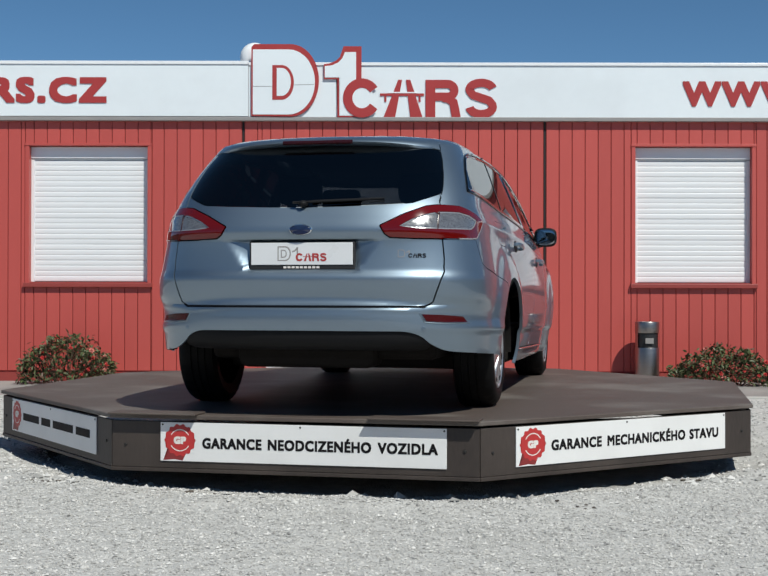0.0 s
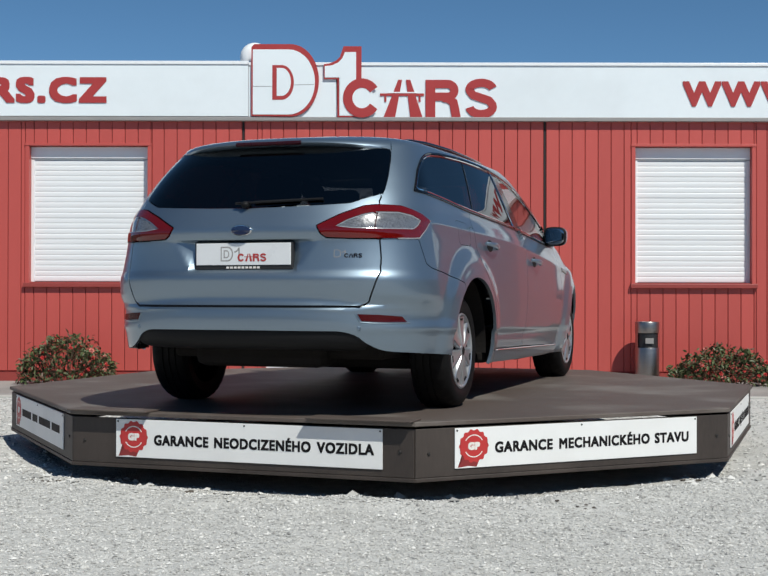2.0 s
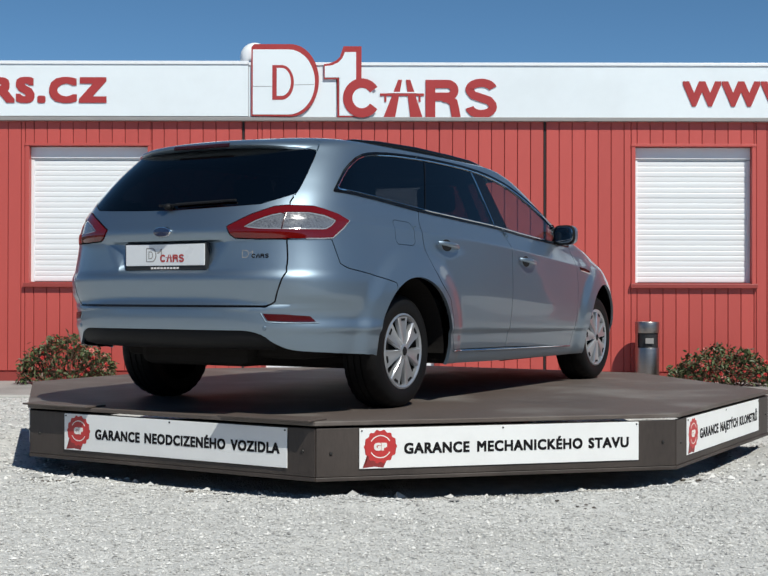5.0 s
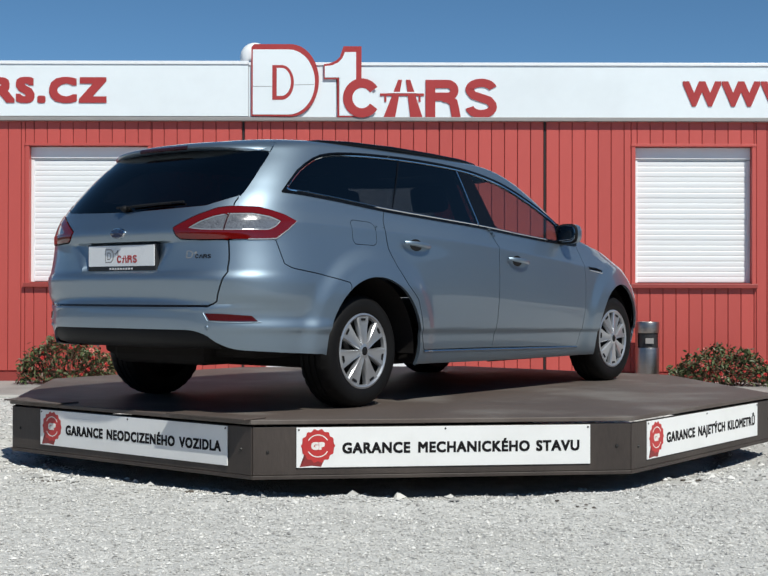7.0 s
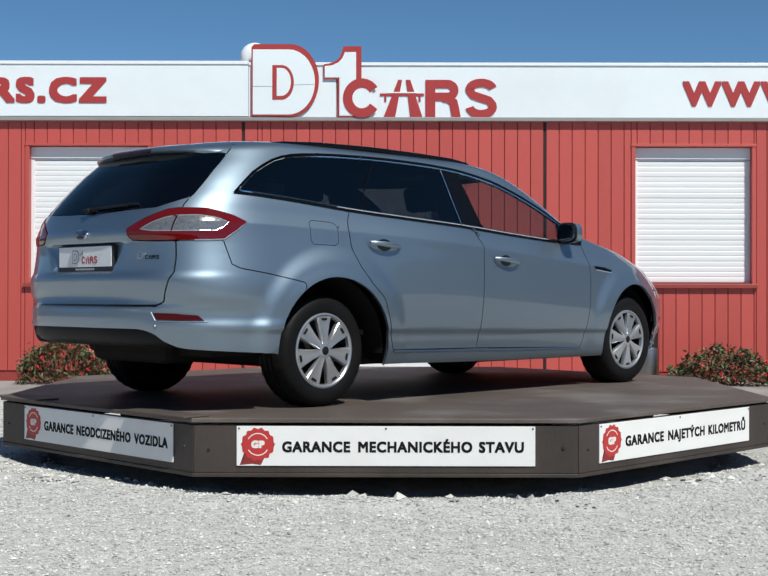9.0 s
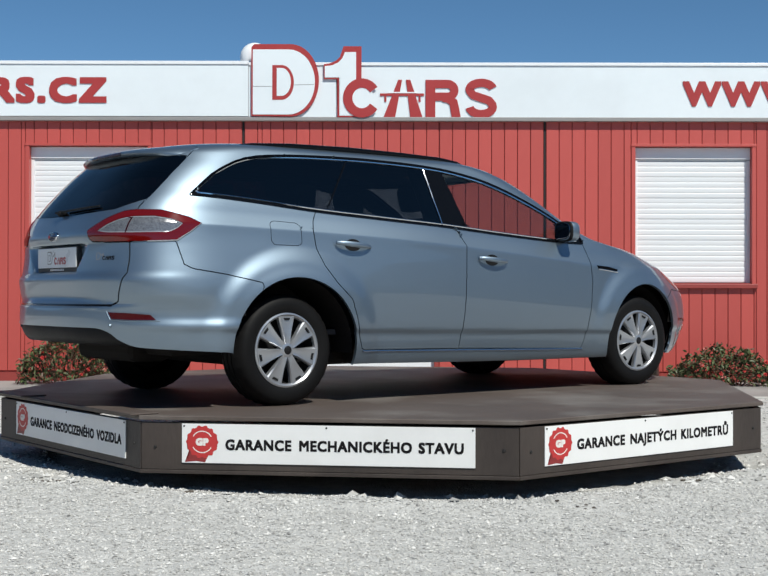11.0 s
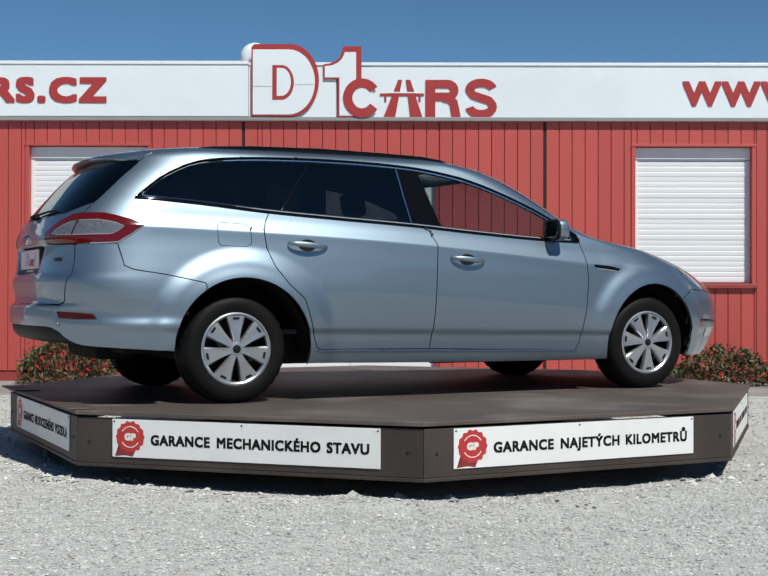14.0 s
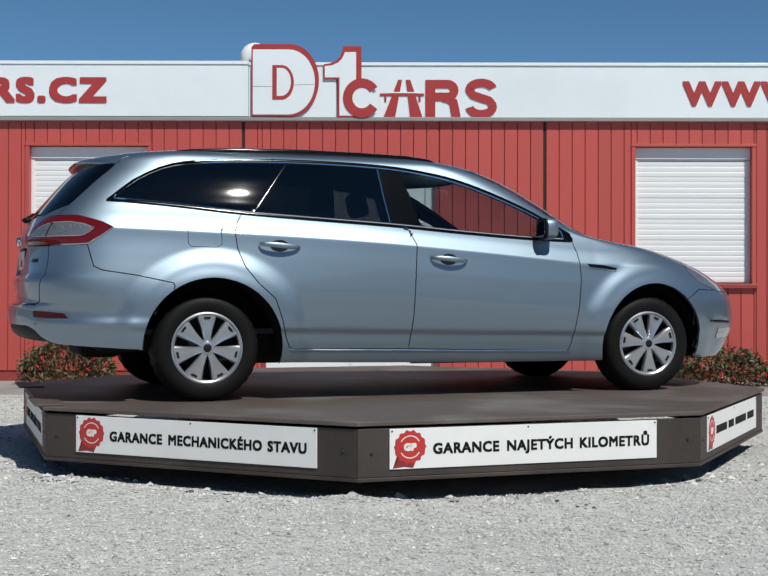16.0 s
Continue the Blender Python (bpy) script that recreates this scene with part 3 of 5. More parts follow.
def build_turntable():
    table = thing("turntable", "brown plywood eight-sided rotating display platform on gravel", "turntable")
    bm = bmesh.new()
    rings = [[bm.verts.new((x, y, z)) for x, y in octagon(ap)] for ap, z in ((APOTHEM - 0.05, DECK_Z - 0.022), (APOTHEM + 0.009, DECK_Z - 0.022), (APOTHEM + 0.012, DECK_Z - 0.019), (APOTHEM + 0.012, DECK_Z - 0.004), (APOTHEM + 0.008, DECK_Z))]
    for a, b in zip(rings, rings[1:]):
        for k in range(8):
            bm.faces.new((a[k], a[(k + 1) % 8], b[(k + 1) % 8], b[k]))
    bm.faces.new(rings[-1])
    bm.faces.new(rings[0])
    bmesh.ops.recalc_face_normals(bm, faces=bm.faces)
    part("deck", bm, DECK, table, "dusty brown deck")
    bm = bmesh.new()
    lathe(bm, [(0.30, -0.04), (0.30, 0.30)], 24, cap=True)
    part("hub", bm, STEEL_DARK, table, "dark steel hub")
    half = APOTHEM * math.tan(math.pi / 8)
    bm = bmesh.new()
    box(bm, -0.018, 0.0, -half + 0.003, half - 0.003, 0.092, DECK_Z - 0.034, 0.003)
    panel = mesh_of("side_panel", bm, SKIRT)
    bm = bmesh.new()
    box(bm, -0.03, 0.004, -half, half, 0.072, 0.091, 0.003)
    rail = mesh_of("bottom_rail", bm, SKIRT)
    for k in range(8):
        turn = pose(0, 0, 0, 0, 0, 45 * k)
        for me, name in ((panel, "side_panel"), (rail, "bottom_rail")):
            part(name, me, None, table).matrix_local = turn @ pose(APOTHEM, 0, 0)
    bm = bmesh.new()
    lathe(bm, [(0.0001, 0.007), (0.006, 0.006), (0.009, 0.0)], 10, "x")
    bolt = mesh_of("bolt", bm, STEEL_DARK, 40)
    for k in range(8):
        for u, z in ((-half + 0.075, 0.205), (half - 0.075, 0.215)):
            part("bolt", bolt, None, table).matrix_local = pose(0, 0, 0, 0, 0, 45 * k) @ pose(APOTHEM, u, z)
    for u0, u1 in ((-half, -0.48), (0.40, half)):
        bm = bmesh.new()
        box(bm, APOTHEM - 0.10, APOTHEM + 0.058, u0, u1, DECK_Z + 0.001, DECK_Z + 0.010, 0.003)
        part("edge_plank", bm, DECK, table, "thin overhanging edge plank").matrix_local = pose(0, 0, 0, 0, 0, 180)
    for k in range(8):
        a = math.pi / 8 + k * math.pi / 4
        bm = bmesh.new()
        tube(bm, [(2.1 * math.cos(a), 2.1 * math.sin(a), 0.09), (0.25 * math.cos(a), 0.25 * math.sin(a), 0.09)], 0.03, 6)
        part("spoke_beam", bm, STEEL_DARK, table)
    return table


BOARD_W, BOARD_Z = 1.47, (0.128, 0.324)
BOARDS = {4: "GARANCE NEODCIZENÉHO VOZIDLA", 5: "GARANCE MECHANICKÉHO STAVU", 6: "GARANCE NAJETÝCH KILOMETRŮ"}

BOARD_SHIFT = {4: 0.052, 6: -0.050, 7: -0.055}
SPANS = {4: (1.203, ((0, 0.259), (0.286, 0.725), (0.752, 1))), 5: (1.19, ((0, 0.282), (0.315, 0.787), (0.814, 1))), 6: (1.20, ((0, 0.294), (0.329, 0.633), (0.666, 1)))}


def build_boards():
    made = []
    for k in range(8):
        t = thing("banner_board", "white guarantee board with black words and a red seal" if k in BOARDS else "white guarantee board with a red seal and unreadable words", "sign board", "boards round the turntable")
        h = BOARD_Z[1] - BOARD_Z[0]
        bm = bmesh.new()
        box(bm, 0.0, 0.006, -BOARD_W / 2, BOARD_W / 2, 0.0, h, 0.0015)
        part("board", bm, BOARD_WHITE, t)

        def flat(u0, v0, lift=0.0062):
            return lambda u, v, w: (lift + w, -BOARD_W / 2 + u0 + u, v0 + v)

        if k in BOARDS:
            total, spans = SPANS[k]
            for word, (a, b) in zip(BOARDS[k].split(), spans):
                part("lettering", lettering(word, (b - a) * total, 0.054, flat(0.224 + a * total, 0.067), 0.0006, 0.0027, 1.10), LETTER_BLACK, t, "black capital letters")
        else:
            bm = bmesh.new()
            u = 0.225
            for w in (0.30, 0.16, 0.34, 0.22):
                box(bm, 0.0062, 0.0068, -BOARD_W / 2 + u, -BOARD_W / 2 + u + w, 0.078, 0.122)
                u += w + 0.045
            part("print_bars", bm, LETTER_BLACK, t, "black print")
        bm = bmesh.new()
        slab(bm, [(0.045, 0.085), (0.038, 0.035), (0.016, 0.004), (0.075, 0.010), (0.120, 0.004), (0.135, 0.035), (0.150, 0.075)], 0.0005, flat(0, 0))
        part("ribbon", bm, SEAL_DARK, t, "dark red ribbon ends")
        bm = bmesh.new()
        rim = [(0.105 + (0.079 + 0.0045 * math.cos(14 * a)) * math.cos(a), 0.106 + (0.079 + 0.0045 * math.cos(14 * a)) * math.sin(a)) for a in (2 * math.pi * j / 112 for j in range(112))]
        slab(bm, rim, 0.0005, flat(0, 0, 0.0069))
        part("seal", bm, SEAL_RED, t, "red scalloped seal")
        for a0, a1 in ((30, 150), (210, 330)):
            aa = [radians(a0 + (a1 - a0) * j / 24) for j in range(25)]
            bm = bmesh.new()
            slab(bm, [(0.105 + 0.056 * math.cos(a), 0.106 + 0.056 * math.sin(a)) for a in aa] + [(0.105 + 0.051 * math.cos(a), 0.106 + 0.051 * math.sin(a)) for a in reversed(aa)], 0.0004, flat(0, 0, 0.0075))
            part("seal_ring", bm, SEAL_WHITE, t, "white ring line on the seal")
        part("lettering", lettering("GP", 0.066, 0.038, flat(0.072, 0.087, 0.0075), 0.0004, 0.0035), SEAL_WHITE, t, "white capital letters on the seal")
        for u in (0.012, BOARD_W / 2, BOARD_W - 0.012):
            bm = bmesh.new()
            lathe(bm, [(0.0001, 0.0095), (0.004, 0.009), (0.005, 0.0062)], 8, "x", (0, -BOARD_W / 2 + u, h - 0.012))
            part("screw", bm, STEEL_DARK, t, "dark screw head")
        made.append((t, k))
    return made


TABLE = build_turntable()
BANNERS = build_boards()


# ---- the car ----
PAINT = material("silver_blue_paint", (0.246, 0.310, 0.372), 0.475, metal=0.955, vary=0.02, scale=2, fine=900, rough_vary=0.02, coat=0.85)
PAINT.node_tree.nodes["Principled BSDF"].inputs["Coat Roughness"].default_value = 0.035
CAR_BLACK = material("gloss_black_trim", (0.004, 0.004, 0.0045), 0.10, vary=0.02, rough_vary=0.02)
CAR_GREY = material("dull_black_plastic", (0.012, 0.012, 0.013), 0.55, vary=0.15, fine=200, bump=0.0004, bump_scale=400)
UNDER = material("dirty_underbody", (0.018, 0.016, 0.015), 0.85, vary=0.3)
RUBBER = material("tyre_rubber", (0.0075, 0.0072, 0.0074), 0.55, vary=0.25, scale=6, fine=60, rough_vary=0.12)
ALLOY = material("silver_wheel_cover", (0.46, 0.47, 0.49), 0.32, metal=0.75, vary=0.05, coat=0.3)
MIRROR_GLASS = material("mirror_glass", (0.30, 0.31, 0.33), 0.03, metal=1.0, vary=0.0, rough_vary=0.0)
CHROME = material("chrome", (0.72, 0.73, 0.74), 0.08, metal=1.0, vary=0.02)
LAMP_RED = material("red_lamp_lens", (0.115, 0.0022, 0.0016), 0.08, vary=0.1, coat=0.4)
LAMP_CLEAR = material("clear_ribbed_lens", (0.24, 0.24, 0.245), 0.16, metal=0.5, vary=0.25, scale=60, fine=160, coat=1.0)
_k, _c, _f = (LAMP_CLEAR.node_tree.nodes.new(_n) for _n in ("ShaderNodeTexVoronoi", "ShaderNodeTexCoord", "ShaderNodeMix"))
_k.inputs["Scale"].default_value, _f.data_type = 170, "RGBA"
_f.inputs["A"].default_value, _f.inputs["B"].default_value = (0.36, 0.36, 0.37, 1), (0.10, 0.10, 0.105, 1)
LAMP_CLEAR.node_tree.links.new(_c.outputs["Object"], _k.inputs["Vector"])
LAMP_CLEAR.node_tree.links.new(_k.outputs["Distance"], _f.inputs["Factor"])
LAMP_CLEAR.node_tree.links.new(_f.outputs["Result"], LAMP_CLEAR.node_tree.nodes["Hue/Saturation/Value"].inputs["Color"])
AMBER_RED = material("dark_red_reflector", (0.055, 0.0008, 0.0012), 0.22, vary=0.1)
BRAKE_RED = material("unlit_brake_lamp", (0.030, 0.0015, 0.002), 0.25, vary=0.1)
FOG_CLEAR = material("fog_lamp_lens", (0.38, 0.39, 0.40), 0.15, metal=0.4, vary=0.2, scale=60, coat=0.6)
PLATE_WHITE = material("white_plate", (0.74, 0.75, 0.76), 0.3, vary=0.03)
GLASS_DARK = pane_material("privacy_glass", (0.045, 0.045, 0.052), base=0.078)
GLASS_CLEAR = pane_material("green_tinted_glass", (0.62, 0.68, 0.68), base=0.05)
SEAT_CLOTH = material("grey_seat_cloth", (0.06, 0.06, 0.065), 0.9, vary=0.2, fine=200)
SEAT_PALE = material("pale_grey_lining", (0.30, 0.30, 0.30), 0.8, vary=0.1)
for _m in (RUBBER, UNDER, CAR_GREY, CAR_BLACK):
    _m.node_tree.nodes["Principled BSDF"].inputs["Specular IOR Level"].default_value = 0.14
CAR_BLACK.node_tree.nodes["Principled BSDF"].inputs["Specular IOR Level"].default_value = 0.22
EMBLEM_BLUE = material("dark_blue_enamel", (0.012, 0.02, 0.06), 0.2, coat=1.0)


def curve(points):
    """A monotone cubic through (x, y) points, for arrays."""
    xs, ys = (np.array(v, float) for v in zip(*points))
    h, d = np.diff(xs), np.diff(ys) / np.diff(xs)
    m = np.empty(len(xs))
    m[0], m[-1] = d[0], d[-1]
    for k in range(1, len(xs) - 1):
        m[k] = 0 if d[k - 1] * d[k] <= 0 else 2 / (1 / d[k - 1] + 1 / d[k])

    def f(x):
        x = np.clip(np.asarray(x, float), xs[0], xs[-1])
        k = np.clip(np.searchsorted(xs, x) - 1, 0, len(xs) - 2)
        t = (x - xs[k]) / h[k]
        return ys[k] * (1 + 2 * t) * (1 - t) ** 2 + m[k] * h[k] * t * (1 - t) ** 2 + ys[k + 1] * t * t * (3 - 2 * t) - m[k + 1] * h[k] * t * t * (1 - t)
    return f


def smooth(a, b, x):
    t = np.clip((x - a) / (b - a), 0, 1)
    return t * t * (3 - 2 * t)


REAR_X = curve([(0.16, -2.260), (0.25, -2.340), (0.34, -2.405), (0.43, -2.435), (0.5, -2.445), (0.548, -2.440), (0.572, -2.405), (0.6, -2.392), (0.655, -2.402), (0.7, -2.408), (0.74, -2.388), (0.88, -2.378), (0.93, -2.385), (1, -2.360), (1.05, -2.335), (1.12, -2.286), (1.2, -2.221), (1.3, -2.133), (1.36, -2.070), (1.4, -2.030), (1.43, -1.960), (1.455, -1.840), (1.475, -1.660), (1.49, -1.400), (1.503, -1.000)])
FRONT_X = curve([(0.16, 2.24), (0.25, 2.34), (0.34, 2.39), (0.45, 2.42), (0.58, 2.40), (0.66, 2.345), (0.72, 2.26), (0.78, 2.15), (0.84, 2.0), (0.90, 1.80), (0.94, 1.60), (0.965, 1.38), (0.985, 1.24), (1.03, 1.16), (1.136, 1.022), (1.2, 0.915), (1.3, 0.742), (1.37, 0.59), (1.417, 0.44), (1.45, 0.28), (1.475, 0.08), (1.49, -0.15), (1.503, -0.6)])
REAR_END = curve([(0.1, -1.70), (1.05, -1.66), (1.2, -1.66), (1.4, -1.53), (1.43, -1.46), (1.455, -1.35), (1.475, -1.2), (1.49, -1.1), (1.503, -0.9)])
FRONT_END = curve([(0.1, 1.0), (0.965, 1.0), (1.0, 0.90), (1.06, 0.72), (1.136, 0.56), (1.2, 0.455), (1.3, 0.27), (1.37, 0.12), (1.417, -0.03), (1.45, -0.13), (1.475, -0.27), (1.49, -0.4), (1.503, -0.7)])
HALF_W = curve([(0.10, 0.80), (0.18, 0.835), (0.23, 0.872), (0.29, 0.888), (0.34, 0.897), (0.390, 0.9035), (0.404, 0.9145), (0.50, 0.924), (0.62, 0.930), (0.75, 0.926), (0.86, 0.919), (0.898, 0.9168), (0.906, 0.9155), (0.912, 0.9122), (0.924, 0.906), (0.95, 0.8925), (0.98, 0.880), (1.01, 0.871), (1.05, 0.858), (1.12, 0.830), (1.2, 0.7975), (1.3, 0.756), (1.38, 0.7195), (1.40, 0.7085), (1.42, 0.6945), (1.44, 0.658), (1.456, 0.605), (1.47, 0.553), (1.48, 0.49), (1.49, 0.40), (1.497, 0.29), (1.503, 0.12)])
WHEELS = ((-1.376, 0.316), (1.474, 0.312))
ARCH_R = (0.396, 0.382)


SHOULDER = curve([(-2.1, 0.996), (-1.736, 0.986), (-1.314, 0.972), (-0.798, 0.950), (-0.322, 0.923), (0.214, 0.883), (0.861, 0.828), (1.05, 0.813)])


def half_width(x, z):
    zs = z + (0.906 - SHOULDER(x)) * (1 - smooth(1.0, 1.58, z)) * smooth(0.30, 0.6, z)
    w = HALF_W(zs)
    back = smooth(0.2, 2.1, -x) ** 1.2
    w = w * (1 - back * (0.035 + 0.05 * smooth(0.55, 1.0, z) ))
    w = w + 0.016 * smooth(0.505, 0.445, z) * smooth(-1.66, -1.86, x)
    ahead = smooth(0.5, 2.2, x)
    w = w * (1 - 0.06 * ahead)
    for (cx, cz), r in zip(WHEELS, ARCH_R):
        d = np.hypot(x - cx, (z - cz) * 1.0)
        w = w + 0.024 * smooth(r + 0.185, r + 0.07, d) + 0.008 * smooth(r + 0.08, r, d)
    return w


def body_grid():
    """Half contours of the right-hand side, row by row from low to high."""
    zs = np.concatenate([np.arange(0.17, 0.825, 0.0125), np.arange(0.83, 1.0, 0.0055), np.arange(1.003, 1.392, 0.0125), [1.395, 1.405, 1.415, 1.428, 1.44, 1.45, 1.46, 1.468, 1.476, 1.483, 1.489, 1.494, 1.498, 1.501, 1.503]])
    nr, nm, nf = 64, 130, 90
    rows = []
    for z in zs:
        xr, xf = float(REAR_X(z)), float(FRONT_X(z))
        ar, af = float(REAR_END(z)) - xr, xf - float(FRONT_END(z))
        er, ef = 2.75 + 0.75 * float(smooth(0.53, 0.62, z)) - 0.6 * float(smooth(1.0, 1.4, z)), 2.9 - 0.5 * float(smooth(0.9, 1.05, z))
        p = np.linspace(0, 1, 600) ** 2
        p = p / (p + (1 - np.linspace(0, 1, 600)) ** 2)
        yy = np.sin(p * math.pi / 2) ** (2 / er)
        xx = 1 - np.clip(np.cos(p * math.pi / 2), 0, 1) ** (2 / er)
        run = np.concatenate([[0], np.cumsum(np.hypot(np.diff(xx) * ar, np.diff(yy) * 0.8))])
        even = np.linspace(0, run[-1], nr)
        yy, xx = np.interp(even, run, yy), xr + ar * np.interp(even, run, xx)
        q = np.linspace(0, 1, nf) ** 1.5
        fy = np.cos(q * math.pi / 2) ** (2 / ef)
        fx = xf - af * (1 - np.sin(q * math.pi / 2) ** (2 / ef))
        mx = np.linspace(xr + ar, xf - af, nm)
        x = np.concatenate([xx, mx[1:-1], fx])
        g = np.concatenate([yy, np.ones(nm - 2), fy])
        y = g * half_width(x, z)
        # the pressed recess round the plate, under a sharp ledge
        wide = 0.283 + (z - 0.745) / 0.145 * 0.127
        dent = smooth(0.728, 0.752, z) * (1 - smooth(0.878, 0.893, z)) * (1 - np.clip((y - 0.268) / max(wide - 0.268, 0.02), 0, 1)) * (x < -1.9)
        x = x + 0.036 * dent
        rows.append(np.stack([x, -y, np.full_like(x, z)], 1))
    return np.array(rows), nr


HALF, N_REAR = body_grid()
XI = np.concatenate([np.zeros((len(HALF), 1)), np.cumsum(np.linalg.norm(np.diff(HALF[:, :, :2], axis=1), axis=2), axis=1)], 1)
ROW_Z = HALF[:, 0, 2]


def spot(xi, z):
    """The point of the body's skin at the unrolled place (xi, z); negative xi is the left-hand side."""
    s, xi = (1 if xi >= 0 else -1), abs(xi)
    i = int(np.clip(np.searchsorted(ROW_Z, z) - 1, 0, len(ROW_Z) - 2))
    t = (z - ROW_Z[i]) / (ROW_Z[i + 1] - ROW_Z[i])
    p = [np.array([np.interp(xi, XI[k], HALF[k, :, c]) for c in range(3)]) for k in (i, i + 1)]
    v = p[0] * (1 - t) + p[1] * t
    return Vector((v[0], v[1] * s, v[2]))


def skin_normal(xi, z):
    a = spot(xi + 0.01, z) - spot(xi - 0.01, z)
    b = spot(xi, z + 0.008) - spot(xi, z - 0.008)
    n = a.cross(b).normalized()
    c = spot(xi, z)
    return n if n.dot(Vector((c.x, c.y, 0))) > 0 else -n


def row_at(z):
    return int(np.argmin(abs(ROW_Z - z)))


def sx(x, z):
    """The unrolled place of a point on the flank, given along the car."""
    i = int(np.clip(np.searchsorted(ROW_Z, z) - 1, 0, len(ROW_Z) - 2))
    t = (z - ROW_Z[i]) / (ROW_Z[i + 1] - ROW_Z[i])
    a, b = (float(np.interp(x, HALF[k, :, 0], XI[k])) for k in (i, i + 1))
    return (a * (1 - t) + b * t, z)


def ry(y, z):
    """The unrolled place of a point on the tail, given across the car."""
    i = int(np.clip(np.searchsorted(ROW_Z, z) - 1, 0, len(ROW_Z) - 2))
    t = (z - ROW_Z[i]) / (ROW_Z[i + 1] - ROW_Z[i])
    a, b = (float(np.interp(abs(y), -HALF[k, :N_REAR, 1], XI[k, :N_REAR])) for k in (i, i + 1))
    return (a * (1 - t) + b * t, z)


def flank(points, closed=True):
    """An outline on the flank, followed closely."""
    return [sx(x, z) for x, z in fine(points, 0.012, closed)]


def tail(points):
    """A line on the tail, followed closely."""
    return [ry(y, z) for y, z in fine(points, 0.012, False)]


def mirrored(poly):
    return [(-a, b) for a, b in poly]


def fine(poly, step=0.03, closed=True):
    out = []
    n = len(poly)
    for k in range(n if closed else n - 1):
        a, b = np.array(poly[k]), np.array(poly[(k + 1) % n])
        m = max(1, int(np.linalg.norm(b - a) / step))
        out += [tuple(a + (b - a) * j / m) for j in range(m)]
    return out if closed else out + [tuple(poly[-1])]


# outlines on the skin
TOP = curve([(-1.950, 1.150), (-1.87, 1.215), (-1.789, 1.275), (-1.70, 1.322), (-1.62, 1.356), (-1.53, 1.378), (-1.433, 1.391), (-1.156, 1.407), (-0.86, 1.411), (-0.558, 1.406), (-0.247, 1.390), (0.072, 1.342), (0.25, 1.292), (0.4, 1.237), (0.6, 1.153), (0.72, 1.092), (0.80, 1.047), (0.95, 0.962)])
LOW = curve([(-1.950, 1.148), (-1.885, 1.145), (-1.6, 1.124), (-1.18, 1.084), (-0.742, 1.055), (-0.285, 1.028), (0.19, 0.992), (0.65, 0.964), (0.95, 0.955)])


def window_band(t0, b0, t1, b1, inset=0.0):
    top = [(x, float(TOP(x)) - inset) for x in np.linspace(t0, t1, 40)]
    low = [(x, float(LOW(x)) + inset) for x in np.linspace(b1, b0, 40)]
    return flank(top + low)


OPENING = window_band(-1.947, -1.947, 0.885, 0.90)
BRIGHT = window_band(-1.915, -1.905, 0.83, 0.84, 0.012)
PANES = {"quarter_window": window_band(-1.895, -1.885, -0.905, -1.123, 0.016), "rear_door_window": window_band(-0.905, -1.123, -0.352, -0.318, 0.016), "front_door_window": window_band(-0.200, -0.110, 0.70, 0.66, 0.016)}
DOOR_R = flank([(-1.20, 1.086), (-1.23, 1.03), (-1.246, 0.971), (-1.235, 0.88), (-1.196, 0.776), (-1.12, 0.68), (-1.024, 0.595), (-0.985, 0.48), (-0.957, 0.37), (-0.936, 0.316), (-0.92, 0.306), (-0.2, 0.298), (-0.178, 0.5), (-0.165, 0.75), (-0.155, 0.917), (-0.175, 0.965), (-0.205, 1.022)])
DOOR_F = flank([(-0.205, 1.022), (-0.175, 0.965), (-0.155, 0.917), (-0.165, 0.75), (-0.178, 0.5), (-0.2, 0.298), (0.86, 0.274), (0.88, 0.32), (0.92, 0.55), (0.937, 0.719), (0.925, 0.88), (0.90, 0.957)])
FUEL = flank([(-1.513, 0.91), (-1.513, 1.00), (-1.495, 1.02), (-1.345, 1.012), (-1.326, 0.995), (-1.324, 0.905), (-1.345, 0.888), (-1.495, 0.891)])
LAMP = [ry(0.392, 0.955), ry(0.415, 0.915), ry(0.44, 0.898), ry(0.55, 0.893), ry(0.66, 0.893), ry(0.75, 0.894), sx(-2.12, 0.896), sx(-2.06, 0.900), sx(-1.99, 0.945), sx(-1.925, 0.993), sx(-1.985, 1.024), sx(-2.06, 1.046), ry(0.74, 1.060), ry(0.66, 1.062), ry(0.60, 1.054), ry(0.50, 1.012)]
LENS = [ry(0.485, 0.952), ry(0.54, 0.985), ry(0.60, 1.010), ry(0.653, 1.023), ry(0.74, 1.025), sx(-2.08, 1.012), sx(-2.027, 0.990), sx(-2.06, 0.962), sx(-2.10, 0.944), ry(0.69, 0.941), ry(0.56, 0.943)]
_gl = [(0.606, 0.562), (0.642, 0.580), (0.668, 0.650), (0.694, 0.725), (0.692, 0.80), (0.682, 0.89)]
_gs = tail(_gl + [(0.668, 0.98), (0.655, 1.062)]) + flank([(-2.148, 1.126), (-1.999, 1.268), (-1.867, 1.381), (-1.835, 1.410), (-1.80, 1.428)], False)
GATE = mirrored(_gs) + _gs[::-1]
